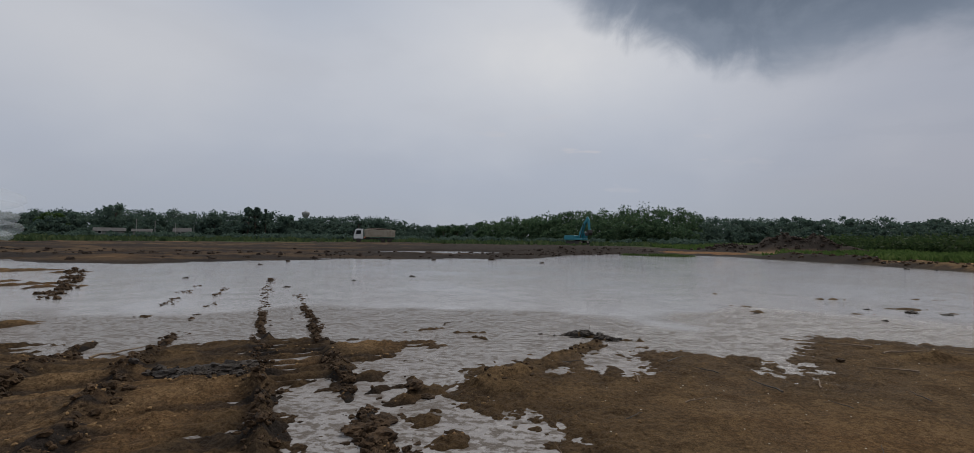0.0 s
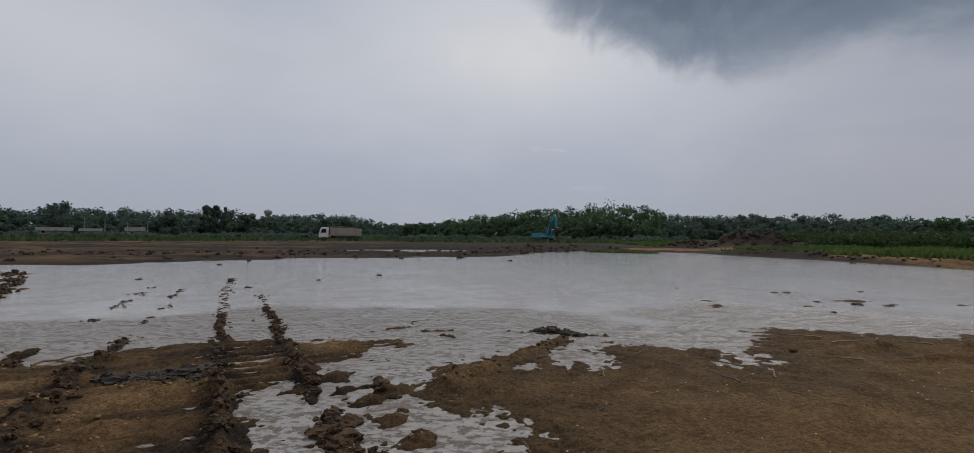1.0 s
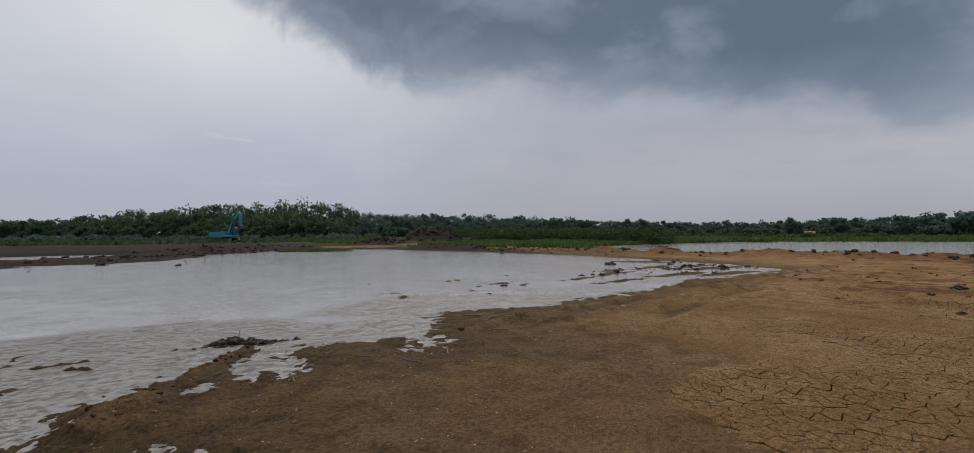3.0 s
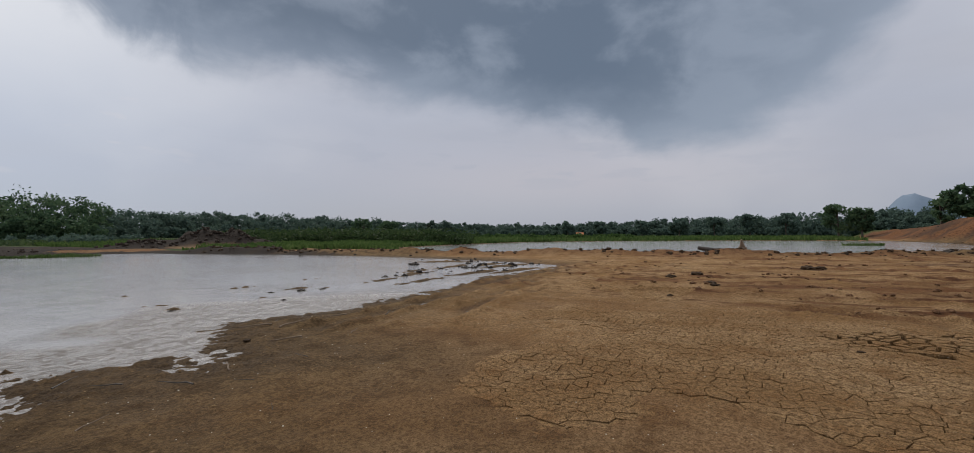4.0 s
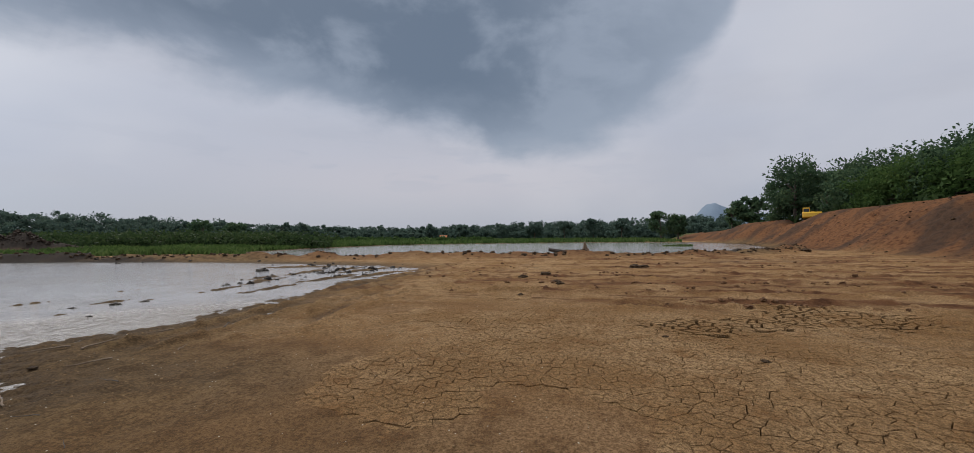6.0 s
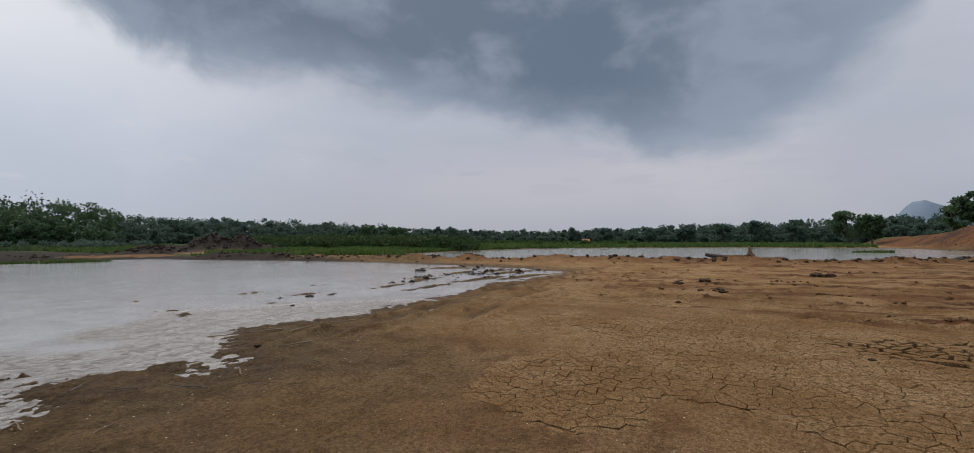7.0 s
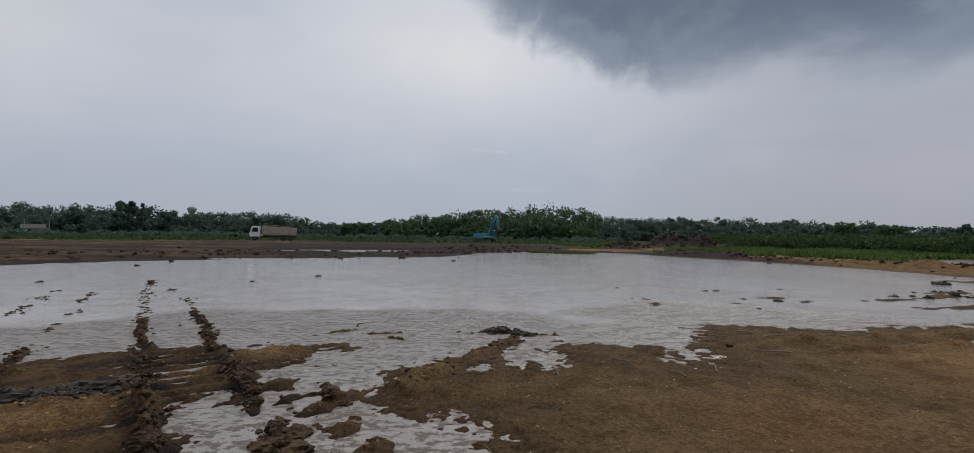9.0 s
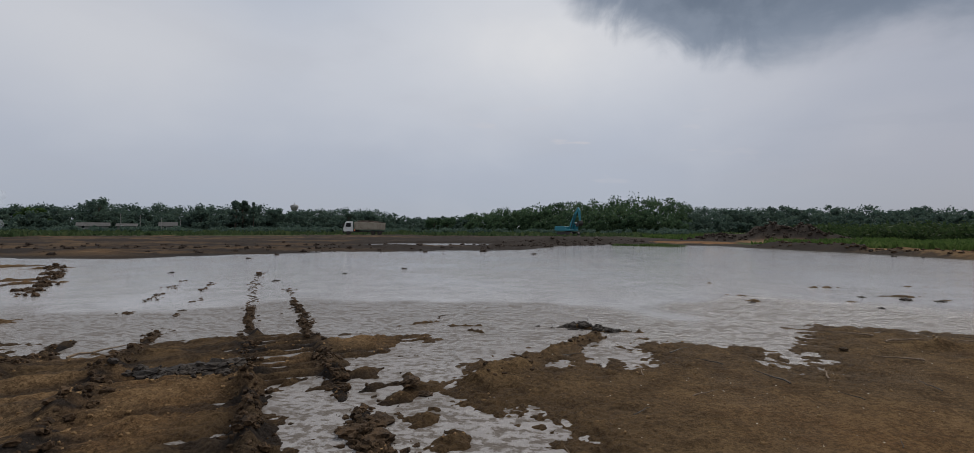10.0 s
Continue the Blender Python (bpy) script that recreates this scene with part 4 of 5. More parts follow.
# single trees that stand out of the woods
SINGLES = [(43.0, 205, 2.72, 5.2, "large round-crowned dark green tree beside the houses", HAZED_LEAF), (47.5, 225, 1.95, 4.0, "round green tree at the wood edge", FRESH_LEAF),
           (34.8, 222, 2.25, 3.2, "open-crowned tree rising above the wood", HAZED_LEAF), (31.7, 214, 3.0, 2.9, "tall feathery tree rising above the wood", HAZED_LEAF), (30.9, 217, 3.05, 2.6, "tall feathery tree rising above the wood", HAZED_LEAF),
           (27.6, 220, 2.2, 3.5, "broad green tree above the wood", HAZED_LEAF), (19.8, 228, 2.25, 2.8, "slender tree rising above the wood", HAZED_LEAF), (17.4, 236, 2.1, 3.6, "broad green tree above the wood", HAZED_LEAF),
           (9.9, 240, 1.55, 3.6, "dark dome-shaped tree standing free", LEAF), (8.2, 236, 1.45, 3.4, "dark low tree standing free", LEAF), (-32.8, 400, 2.62, 5.6, "lone tree rising above the wooded hill", HAZED_LEAF),
           (-44.0, 225, 1.75, 5.5, "dark bushy tree before the wooded rise", LEAF), (-47.0, 222, 1.7, 4.6, "dark bushy tree before the wooded rise", LEAF), (-51.5, 225, 1.65, 4.0, "green tree above the reeds", HAZED_LEAF), (-53.6, 225, 1.6, 4.4, "green tree above the reeds", HAZED_LEAF),
           (-68.5, 220, 1.5, 3.6, "spreading green tree behind the far pond", HAZED_LEAF), (-72.5, 215, 1.6, 3.4, "spreading green tree behind the far pond", HAZED_LEAF), (-77.0, 205, 1.65, 3.6, "spreading green tree behind the far pond", HAZED_LEAF),
           (-81.0, 200, 1.65, 3.4, "spreading green tree behind the far pond", HAZED_LEAF), (-84.6, 195, 1.85, 3.4, "spreading green tree behind the far pond", HAZED_LEAF), (-88.0, 190, 1.95, 3.6, "spreading green tree behind the far pond", HAZED_LEAF), (-91.3, 180, 2.25, 3.8, "flat-topped green tree behind the far pond", HAZED_LEAF),
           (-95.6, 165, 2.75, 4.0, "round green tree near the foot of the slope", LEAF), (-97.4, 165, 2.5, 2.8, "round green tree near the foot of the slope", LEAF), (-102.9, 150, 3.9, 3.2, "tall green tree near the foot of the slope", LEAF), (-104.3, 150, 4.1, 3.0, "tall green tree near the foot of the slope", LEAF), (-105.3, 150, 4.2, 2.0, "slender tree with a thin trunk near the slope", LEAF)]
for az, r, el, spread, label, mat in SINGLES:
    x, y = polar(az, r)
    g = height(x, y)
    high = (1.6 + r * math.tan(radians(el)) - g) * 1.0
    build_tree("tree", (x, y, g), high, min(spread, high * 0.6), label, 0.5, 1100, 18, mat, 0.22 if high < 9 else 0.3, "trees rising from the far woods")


def build_conifer(place, high):
    tree = thing("conifer", place, "dark pointed conifer rising above the wood", "tree")
    part("trunk", rod(bmesh.new(), (0, 0, -0.3), (0, 0, high * 0.95), 0.22, 0.04, 7), BARK, tree)
    t = rng.random(40)
    a = rng.random(40) * 6.283
    reach = (1 - t) * high * 0.16
    c = np.c_[reach * np.cos(a), reach * np.sin(a), high * (0.25 + 0.73 * t)]
    v, f = leaf_cloud(1000, c, 0.35 + (1 - t) * 1.1, 0.4)
    part("crown", mesh_of("crown", v, f, HAZED_LEAF), None, tree)


x, y = polar(29.9, 212)
build_conifer((x, y, height(x, y)), 12.0)

# the grove on top of the slope
kinds = [build_tree("tree", (*polar(-108.6, 103), 3.2), 12.0, 5.2, "tall spreading green tree on top of the slope", 0.26, 5200, 34, LEAF, 0.24, "grove on the slope"),
         build_tree("tree", (*polar(-111.4, 101), 3.2), 9.2, 4.0, "green leafy tree on top of the slope", 0.26, 4200, 30, LEAF, 0.16, "grove on the slope"),
         build_tree("tree", (*polar(-117.2, 80), 3.4), 8.0, 4.2, "fresh green spreading tree on top of the slope", 0.24, 4600, 34, FRESH_LEAF, 0.08, "grove on the slope")]
for az, r, k, turn in ((-113.6, 108, 0, 80), (-115.4, 112, 0, 200), (-118.0, 108, 0, 310), (-120.6, 100, 0, 40), (-123.5, 92, 0, 150), (-127, 84, 0, 250), (-131, 78, 0, 10), (-113.2, 92, 1, 60), (-115.6, 86, 2, 190), (-119.8, 78, 1, 130), (-121.5, 74, 2, 20),
                       (-124.5, 70, 2, 280), (-128, 68, 1, 45), (-109.6, 112, 1, 170), (-107.4, 108, 1, 300), (-118.8, 92, 1, 220), (-122.5, 84, 0, 100)):
    x, y = polar(az, r)
    grow = 0.88 + 0.34 * ((turn * 7) % 100) / 100
    copy_thing(kinds[k], pose(x, y, height(x, y) - 0.1, 0, 0, turn) @ Matrix.Diagonal((grow, grow, grow, 1)))


# ---- far buildings, tower, poles, mountain ----
def build_house(place, turn, long, deep, wall_high, roof_high, label, roof_mat, group="houses by the wood"):
    house = thing("house", place, label, "house", group, turn=turn)
    wall = part("wall", boxed(-long / 2, long / 2, -deep / 2, deep / 2, -0.3, wall_high), PLASTER, house)
    e = 0.5
    roof = prism([(-deep / 2 - e, wall_high - 0.1), (0, wall_high + roof_high), (deep / 2 + e, wall_high - 0.1), (0, wall_high + roof_high - 0.16)], -long / 2 - e, long / 2 + e)
    bmesh.ops.rotate(roof, verts=roof.verts, matrix=Matrix.Rotation(radians(90), 3, "Z"))
    part("roof", roof, roof_mat, house)
    for k in range(max(1, int(long / 2.6))):
        x = -long / 2 + 1.3 + 2.6 * k
        if k == 1:
            part("door", boxed(x - 0.45, x + 0.45, -deep / 2 - 0.03, -deep / 2 + 0.02, 0, 2.0), STEEL, house)
        else:
            win = part("window", boxed(x - 0.5, x + 0.5, -deep / 2 - 0.04, -deep / 2 + 0.02, 1.0, 2.0), WHITE_PAINT, house)
            part("pane", boxed(x - 0.42, x + 0.42, -deep / 2 - 0.05, -deep / 2 - 0.035, 1.08, 1.92), GLASS, win)
    return house


for az, r, turn, long, deep, wh, rh, label, mat in ((43.4, 196, 42, 7.5, 5, 1.9, 1.0, "long low pale house with a grey sheet roof", ROOF_SHEET), (40.9, 200, 38, 5, 4.5, 1.9, 0.8, "small house with a grey roof half hidden by trees", ROOF_SHEET),
                                                    (37.6, 190, 36, 4.4, 4, 2.2, 1.2, "small pale house with a hipped grey roof", ROOF_SHEET), (-69.9, 205, -70, 2.3, 2.2, 0.9, 1.3, "small hut with an orange tiled roof", ORANGE_ROOF)):
    x, y = polar(az, r)
    build_house((x, y, height(x, y)), turn, long, deep, wh, rh, label, mat)

low_wall = thing("garden_wall", (*polar(45.3, 188), 0.5), "low pale plastered garden wall beside the house", "wall", turn=44)
part("wall", boxed(-3.2, 3.2, -0.1, 0.1, -0.6, 1.1, bevel=0.02), PLASTER, low_wall)

tank_at = polar(25.75, 400)
tank_g = height(*tank_at)
tower = thing("water_tower", (*tank_at, tank_g), "pale concrete mushroom-shaped water tower above the trees", "water tower")
bm = bmesh.new()
prof = [(1.0, -0.5), (0.8, 15.0), (2.2, 16.4), (3.0, 18.2), (3.0, 19.4), (1.2, 20.3), (0.02, 20.5)]
rings = [[bm.verts.new((q * math.cos(k * math.pi / 8), q * math.sin(k * math.pi / 8), z - tank_g)) for k in range(16)] for q, z in prof]
for lo, hi in zip(rings, rings[1:]):
    for k in range(16):
        bm.faces.new((lo[k], lo[(k + 1) % 16], hi[(k + 1) % 16], hi[k]))
part("tank", bm, CONCRETE, tower, smooth=True)
part("mast", rod(bmesh.new(), (0, 0, 20.4 - tank_g), (0, 0, 22 - tank_g), 0.1, 0.05, 6), STEEL, tower)

for az, r, high in ((41.4, 180, 5.6), (39.9, 180, 5.2), (38.2, 185, 4.6), (36.6, 186, 4.4)):
    x, y = polar(az, r)
    pole = thing("utility_pole", (x, y, height(x, y)), "pale concrete utility pole by the houses", "pole", "utility poles")
    part("post", rod(bmesh.new(), (0, 0, -0.3), (0, 0, high), 0.11, 0.07, 8), CONCRETE, pole)
    part("crossarm", boxed(-0.7, 0.7, -0.05, 0.05, high - 0.5, high - 0.4), STEEL, pole)


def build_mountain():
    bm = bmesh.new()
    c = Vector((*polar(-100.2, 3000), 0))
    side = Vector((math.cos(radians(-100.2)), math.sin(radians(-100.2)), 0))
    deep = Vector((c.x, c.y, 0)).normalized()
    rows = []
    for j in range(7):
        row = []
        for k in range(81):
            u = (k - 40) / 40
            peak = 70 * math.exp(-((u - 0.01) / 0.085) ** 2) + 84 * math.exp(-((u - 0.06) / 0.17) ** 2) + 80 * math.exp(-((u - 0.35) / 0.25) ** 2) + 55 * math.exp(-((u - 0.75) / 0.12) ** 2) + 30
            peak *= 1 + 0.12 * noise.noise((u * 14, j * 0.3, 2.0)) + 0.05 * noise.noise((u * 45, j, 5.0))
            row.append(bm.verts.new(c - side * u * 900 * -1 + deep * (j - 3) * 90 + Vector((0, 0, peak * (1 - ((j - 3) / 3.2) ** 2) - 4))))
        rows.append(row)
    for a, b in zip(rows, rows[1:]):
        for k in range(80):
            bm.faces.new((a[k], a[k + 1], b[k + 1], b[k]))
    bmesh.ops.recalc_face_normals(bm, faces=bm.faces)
    return tagged(part("backdrop_mountain", bm, HAZY_MOUNTAIN, smooth=True), "blue-grey hazy mountain far behind the trees", "mountain", kind="structure")


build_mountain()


# ---- machines ----
def wheel(parent, x, y, radius, width):
    bm = bmesh.new()
    bmesh.ops.create_cone(bm, cap_ends=True, segments=20, radius1=radius, radius2=radius, depth=width, matrix=Matrix.Translation((x, y, radius)) @ Matrix.Rotation(radians(90), 4, "X"))
    bmesh.ops.bevel(bm, geom=[e for e in bm.edges if abs((e.verts[0].co - e.verts[1].co).y) < 0.01], offset=0.05, segments=2, affect="EDGES")
    wheel_ob = part("wheel", bm, RUBBER, parent)
    s = -1 if y < 0 else 1
    bm = bmesh.new()
    bmesh.ops.create_cone(bm, cap_ends=True, segments=16, radius1=radius * 0.55, radius2=radius * 0.4, depth=0.06, matrix=Matrix.Translation((x, y + s * (width / 2 + 0.01), radius)) @ Matrix.Rotation(radians(-90 * s), 4, "X"))
    part("rim", bm, STEEL, wheel_ob)


def build_truck(place, turn):
    """Front towards +x."""
    t = thing("dump_truck", place, "white-cabbed dump truck with a dusty beige tipping body", "truck", turn=turn)
    part("chassis", boxed(-4.0, 3.9, -0.45, 0.45, 0.65, 0.95, bevel=0.02), STEEL, t)
    cab = part("cab", prism([(2.3, 0.75), (4.15, 0.75), (4.2, 1.5), (4.05, 1.75), (3.85, 2.65), (3.6, 2.8), (2.35, 2.8)], -1.15, 1.15, 0.05), WHITE_PAINT, t, "white painted cab")
    part("windscreen", prism([(4.10, 1.72), (4.13, 1.72), (3.93, 2.55), (3.90, 2.55)], -0.98, 0.98), GLASS, cab)
    for s in (-1, 1):
        part("side_window", prism([(2.75, 1.7), (3.75, 1.7), (3.62, 2.5), (2.75, 2.5)], s * 1.165 - 0.02, s * 1.165 + 0.02), GLASS, cab)
        part("mirror", boxed(4.15, 4.3, s * 1.35 - 0.12, s * 1.35 + 0.12, 1.9, 2.45, bevel=0.02), STEEL, cab)
        part("headlight", boxed(4.18, 4.24, s * 0.85 - 0.16, s * 0.85 + 0.16, 0.95, 1.15, bevel=0.01), GLASS, cab)
        part("marker_lamp", boxed(1.95, 2.1, s * 1.05 - 0.06, s * 1.05 + 0.06, 0.98, 1.12, bevel=0.01), RED_LAMP, t, "lit red marker lamp")
    part("bumper", boxed(4.05, 4.3, -1.15, 1.15, 0.5, 0.85, bevel=0.04), STEEL, t)
    body = part("tipping_body", prism([(-4.1, 1.15), (2.0, 1.15), (2.1, 2.6), (2.0, 2.75), (-4.2, 2.55)], -1.2, 1.2, 0.04), BEIGE_PAINT, t, "dusty beige steel tipping body")
    for k in range(8):
        x = -3.8 + k * 0.8
        for s in (-1, 1):
            part("rib", boxed(x - 0.05, x + 0.05, s * 1.22 - 0.035, s * 1.22 + 0.035, 1.2, 2.5), BEIGE_PAINT, body)
    part("load", lump_mesh("load", 3, 2.6, 1.0, 0.45, 3, SPOIL, 3), None, body, "heap of dark earth").location = (-1.0, 0, 2.55)
    part("fuel_tank", boxed(1.0, 1.9, -1.1, -0.6, 0.6, 1.05, bevel=0.05), STEEL, t)
    for x in (3.2, -1.7, -3.0):
        for s in (-1, 1):
            wheel(t, x, s * 0.98, 0.5, 0.34)
    return t


def lump_mesh(name, seed, a, b, c, level, mat, rough=2.2):
    bm = bmesh.new()
    bmesh.ops.create_icosphere(bm, subdivisions=level, radius=1)
    off = Vector((seed * 3.7, seed * 1.3, seed * 2.1))
    for v in bm.verts:
        n = noise.fractal(v.co * rough + off, 0.8, 2.0, 4)
        v.co *= 1 + 0.42 * n + 0.12 * noise.cell(v.co * 3 + off)
        v.co.z = max(v.co.z, -0.45)
        v.co = Vector((v.co.x * a, v.co.y * b, v.co.z * c))
    me = bpy.data.meshes.new(name)
    bm.to_mesh(me)
    bm.free()
    me.materials.append(mat)
    return me


def track(parent, y):
    outline = [(-1.6, 0.0), (1.6, 0.0), (2.0, 0.25), (2.1, 0.5), (1.9, 0.8), (1.6, 0.9), (-1.6, 0.9), (-1.9, 0.8), (-2.1, 0.5), (-2.0, 0.25)]
    belt = part("track", prism(outline, y - 0.3, y + 0.3, 0.03), STEEL, parent)
    for k in range(15):
        x = -1.7 + k * 0.243
        part("track_shoe", boxed(x - 0.09, x + 0.09, y - 0.34, y + 0.34, 0.9, 0.94), STEEL, belt)
    for k in range(5):
        x = -1.3 + k * 0.65
        bm = bmesh.new()
        bmesh.ops.create_cone(bm, cap_ends=True, segments=12, radius1=0.2, radius2=0.2, depth=0.68, matrix=Matrix.Translation((x, y, 0.3)) @ Matrix.Rotation(radians(90), 4, "X"))
        part("roller", bm, STEEL, belt)


def arm(parent, name, pts, width, depth0, depth1, mat, label=""):
    """A tapered box beam along points of the side view."""
    up = []
    low = []
    for k, (x, z) in enumerate(pts):
        a = pts[max(0, k - 1)]
        b = pts[min(len(pts) - 1, k + 1)]
        d = Vector((b[0] - a[0], b[1] - a[1])).normalized()
        h = (depth0 + (depth1 - depth0) * k / (len(pts) - 1)) / 2
        up.append((x - d.y * h, z + d.x * h))
        low.append((x + d.y * h, z - d.x * h))
    return part(name, prism(up + low[::-1], -width / 2, width / 2, 0.02), mat, parent, label)


def build_excavator(place, turn, paint, label, boom_line, stick_line, swing, arms=True):
    e = thing("excavator", place, label, "excavator", turn=turn)
    for s in (-1, 1):
        track(e, s * 1.15)
    part("undercarriage", boxed(-0.8, 0.8, -0.9, 0.9, 0.45, 0.95, bevel=0.05), STEEL, e)
    bm = bmesh.new()
    bmesh.ops.create_cone(bm, cap_ends=True, segments=20, radius1=0.7, radius2=0.7, depth=0.3, matrix=Matrix.Translation((0, 0, 1.05)))
    part("turntable", bm, STEEL, e)
    house = part("superstructure", prism([(-2.7, 1.35), (-2.5, 1.15), (1.7, 1.15), (1.7, 1.5), (0.2, 1.55), (0.1, 2.15), (-2.5, 2.15), (-2.75, 1.9)], -1.35, 1.35, 0.05), paint, e)
    cab = part("cab", prism([(0.05, 1.5), (1.65, 1.5), (1.75, 2.1), (1.45, 2.95), (0.1, 2.98)], 0.35, 1.33, 0.05), paint, house)
    part("cab_window", prism([(0.25, 2.1), (1.55, 2.1), (1.35, 2.8), (0.25, 2.8)], 1.32, 1.36), GLASS, cab)
    part("cab_window", prism([(1.69, 1.75), (1.75, 2.1), (1.5, 2.85), (1.44, 2.85)], 0.45, 1.23), GLASS, cab)
    part("cab_window", prism([(0.02, 2.25), (0.06, 2.25), (0.06, 2.8), (0.02, 2.8)], 0.45, 1.23), GLASS, cab)
    part("counterweight", prism([(-2.95, 1.3), (-2.4, 1.2), (-2.4, 2.1), (-2.85, 2.0)], -1.3, 1.3, 0.06), paint, house)
    part("exhaust_pipe", rod(bmesh.new(), (-1.6, -0.7, 2.1), (-1.6, -0.7, 2.6), 0.06, 0.06), STEEL, house)
    part("side_stripe", boxed(-2.2, -0.6, 1.355, 1.37, 1.6, 1.75), STEEL, house, "dark stripe along the side")
    if arms:
        boom = arm(e, "boom", boom_line, 0.5, 0.65, 0.5, paint)
        stick = arm(e, "stick", stick_line, 0.36, 0.6, 0.36, paint)
        mid = boom_line[len(boom_line) // 2]
        for s in (-0.32, 0.32):
            part("boom_cylinder", rod(bmesh.new(), (0.9, s, 1.4), (mid[0], s, mid[1]), 0.09, 0.07), STEEL, boom)
        part("stick_cylinder", rod(bmesh.new(), (mid[0], 0, mid[1] + 0.45), (stick_line[0][0], 0, stick_line[0][1] + 0.1), 0.08, 0.06), STEEL, stick)
        bx, bz = stick_line[-1]
        bucket = part("bucket", prism([(bx - 0.1, bz + 0.15), (bx + 0.25, bz + 0.1), (bx + 0.4, bz - 0.5), (bx + 0.05, bz - 1.05), (bx - 0.55, bz - 1.0), (bx - 0.95, bz - 0.55), (bx - 0.5, bz - 0.6), (bx - 0.25, bz - 0.4)], -0.6, 0.6, 0.03), STEEL, e, "dark earth-covered steel bucket")
        for k in range(4):
            y = -0.48 + 0.32 * k
            part("tooth", prism([(bx - 0.9, bz - 0.5), (bx - 1.2, bz - 0.42), (bx - 0.9, bz - 0.62)], y - 0.05, y + 0.05), STEEL, bucket)
    return e


x, y = polar(18.1, 101)
build_truck((x, y, height(x, y) - 0.02), 18.1 + 180)
x, y = polar(-6.3, 104)
build_excavator((x, y, height(x, y) - 0.03), -48, BLUE_PAINT, "teal-blue tracked excavator with raised boom on dark mud", [(0.8, 1.5), (1.3, 3.2), (2.0, 4.7), (2.9, 5.7)], [(2.6, 6.0), (3.05, 5.4), (3.3, 3.2)], 0)
x, y = polar(-110.1, 96)
build_excavator((x, y, height(x, y) - 0.03), -20, YELLOW_PAINT, "yellow tracked excavator parked behind the slope's crest", [(0.9, 1.5), (2.2, 2.1), (3.4, 2.2), (4.6, 1.6)], [(4.3, 1.9), (4.9, 1.5), (4.9, 0.9)], 0)


# ---- smoke of a small fire ----
def smoke_material():
    m, t, b = material("thin_smoke", 1.0)
    b = t.node("ShaderNodeBsdfTranslucent")
    b.inputs[0].default_value = (0.86, 0.90, 0.95, 1)
    clear = t.node("ShaderNodeBsdfTransparent")
    both = t.node("ShaderNodeMixShader", in_0=0.11)
    t.link(clear.outputs[0], both.inputs[1])
    t.link(b.outputs[0], both.inputs[2])
    t.link(both.outputs[0], [n for n in t.tree.nodes if n.type == "OUTPUT_MATERIAL"][0].inputs[0])
    return m


def build_smoke(az, r):
    x, y = polar(az, r)
    sx, sy = math.cos(radians(az)), math.sin(radians(az))
    bm = bmesh.new()
    r4 = random.Random(3)
    for k in range(5):
        h = 0.5 + k * 1.25
        a = 1.0 + 0.75 * k
        off = -0.6 * k + r4.uniform(-0.5, 0.5)
        m = Matrix.Translation((off * sx + r4.uniform(-1, 1) * sy, off * sy - r4.uniform(-1, 1) * sx, h)) @ Matrix.Diagonal((a * 1.3, a, 0.8 + 0.2 * k, 1))
        made = bmesh.ops.create_icosphere(bm, subdivisions=3, radius=1, matrix=m)["verts"]
        for v in made:
            v.co += Vector(noise.noise_vector(v.co * 0.7)) * 0.45
    ob = tagged(part("smoke", bm, smoke_material(), smooth=True), "thin pale smoke rising from smouldering waste", "smoke", kind="stuff")
    ob.location = (x, y, height(x, y))


build_smoke(50.6, 92)

# ---- clods, mud plates, sticks ----
LUMPS = []
for k in range(6):
    bm = bmesh.new()
    bmesh.ops.create_icosphere(bm, subdivisions=2 if k < 3 else 1, radius=1)
    for v in bm.verts:
        p = v.co * 1.7 + Vector((k * 5.1, 0, 0))
        v.co *= 0.85 + 0.5 * noise.fractal(p, 0.6, 2.1, 4)
    bm.verts.index_update()
    LUMPS.append((np.array([v.co[:] for v in bm.verts]), np.array([[v.index for v in f.verts] for f in bm.faces])))
    bm.free()


def strew(name, places, sizes, mat, label, category, flat=0.7, sink=0.25):
    """Many clods in one mesh."""
    verts, faces, count = [], [], 0
    zs = np.maximum(land(places[:, 0], places[:, 1], False), -0.025)
    for (x, y), z, s in zip(places, zs, sizes):
        v, f = LUMPS[rng.integers(0, 3) if s > 0.04 else rng.integers(3, 6)]
        a = rng.random() * 6.283
        c, q = math.cos(a), math.sin(a)
        st = 0.7 + 0.7 * rng.random()
        p = v * [s * st, s / st, s * flat]
        p = np.c_[p[:, 0] * c - p[:, 1] * q + x, p[:, 0] * q + p[:, 1] * c + y, p[:, 2] + z + s * flat * (0.5 - sink)]
        verts.append(p)
        faces.append(f + count)
        count += len(v)
    return tagged(new(name, mesh_of(name, np.concatenate(verts), np.concatenate(faces), mat)), label, category, kind="stuff")


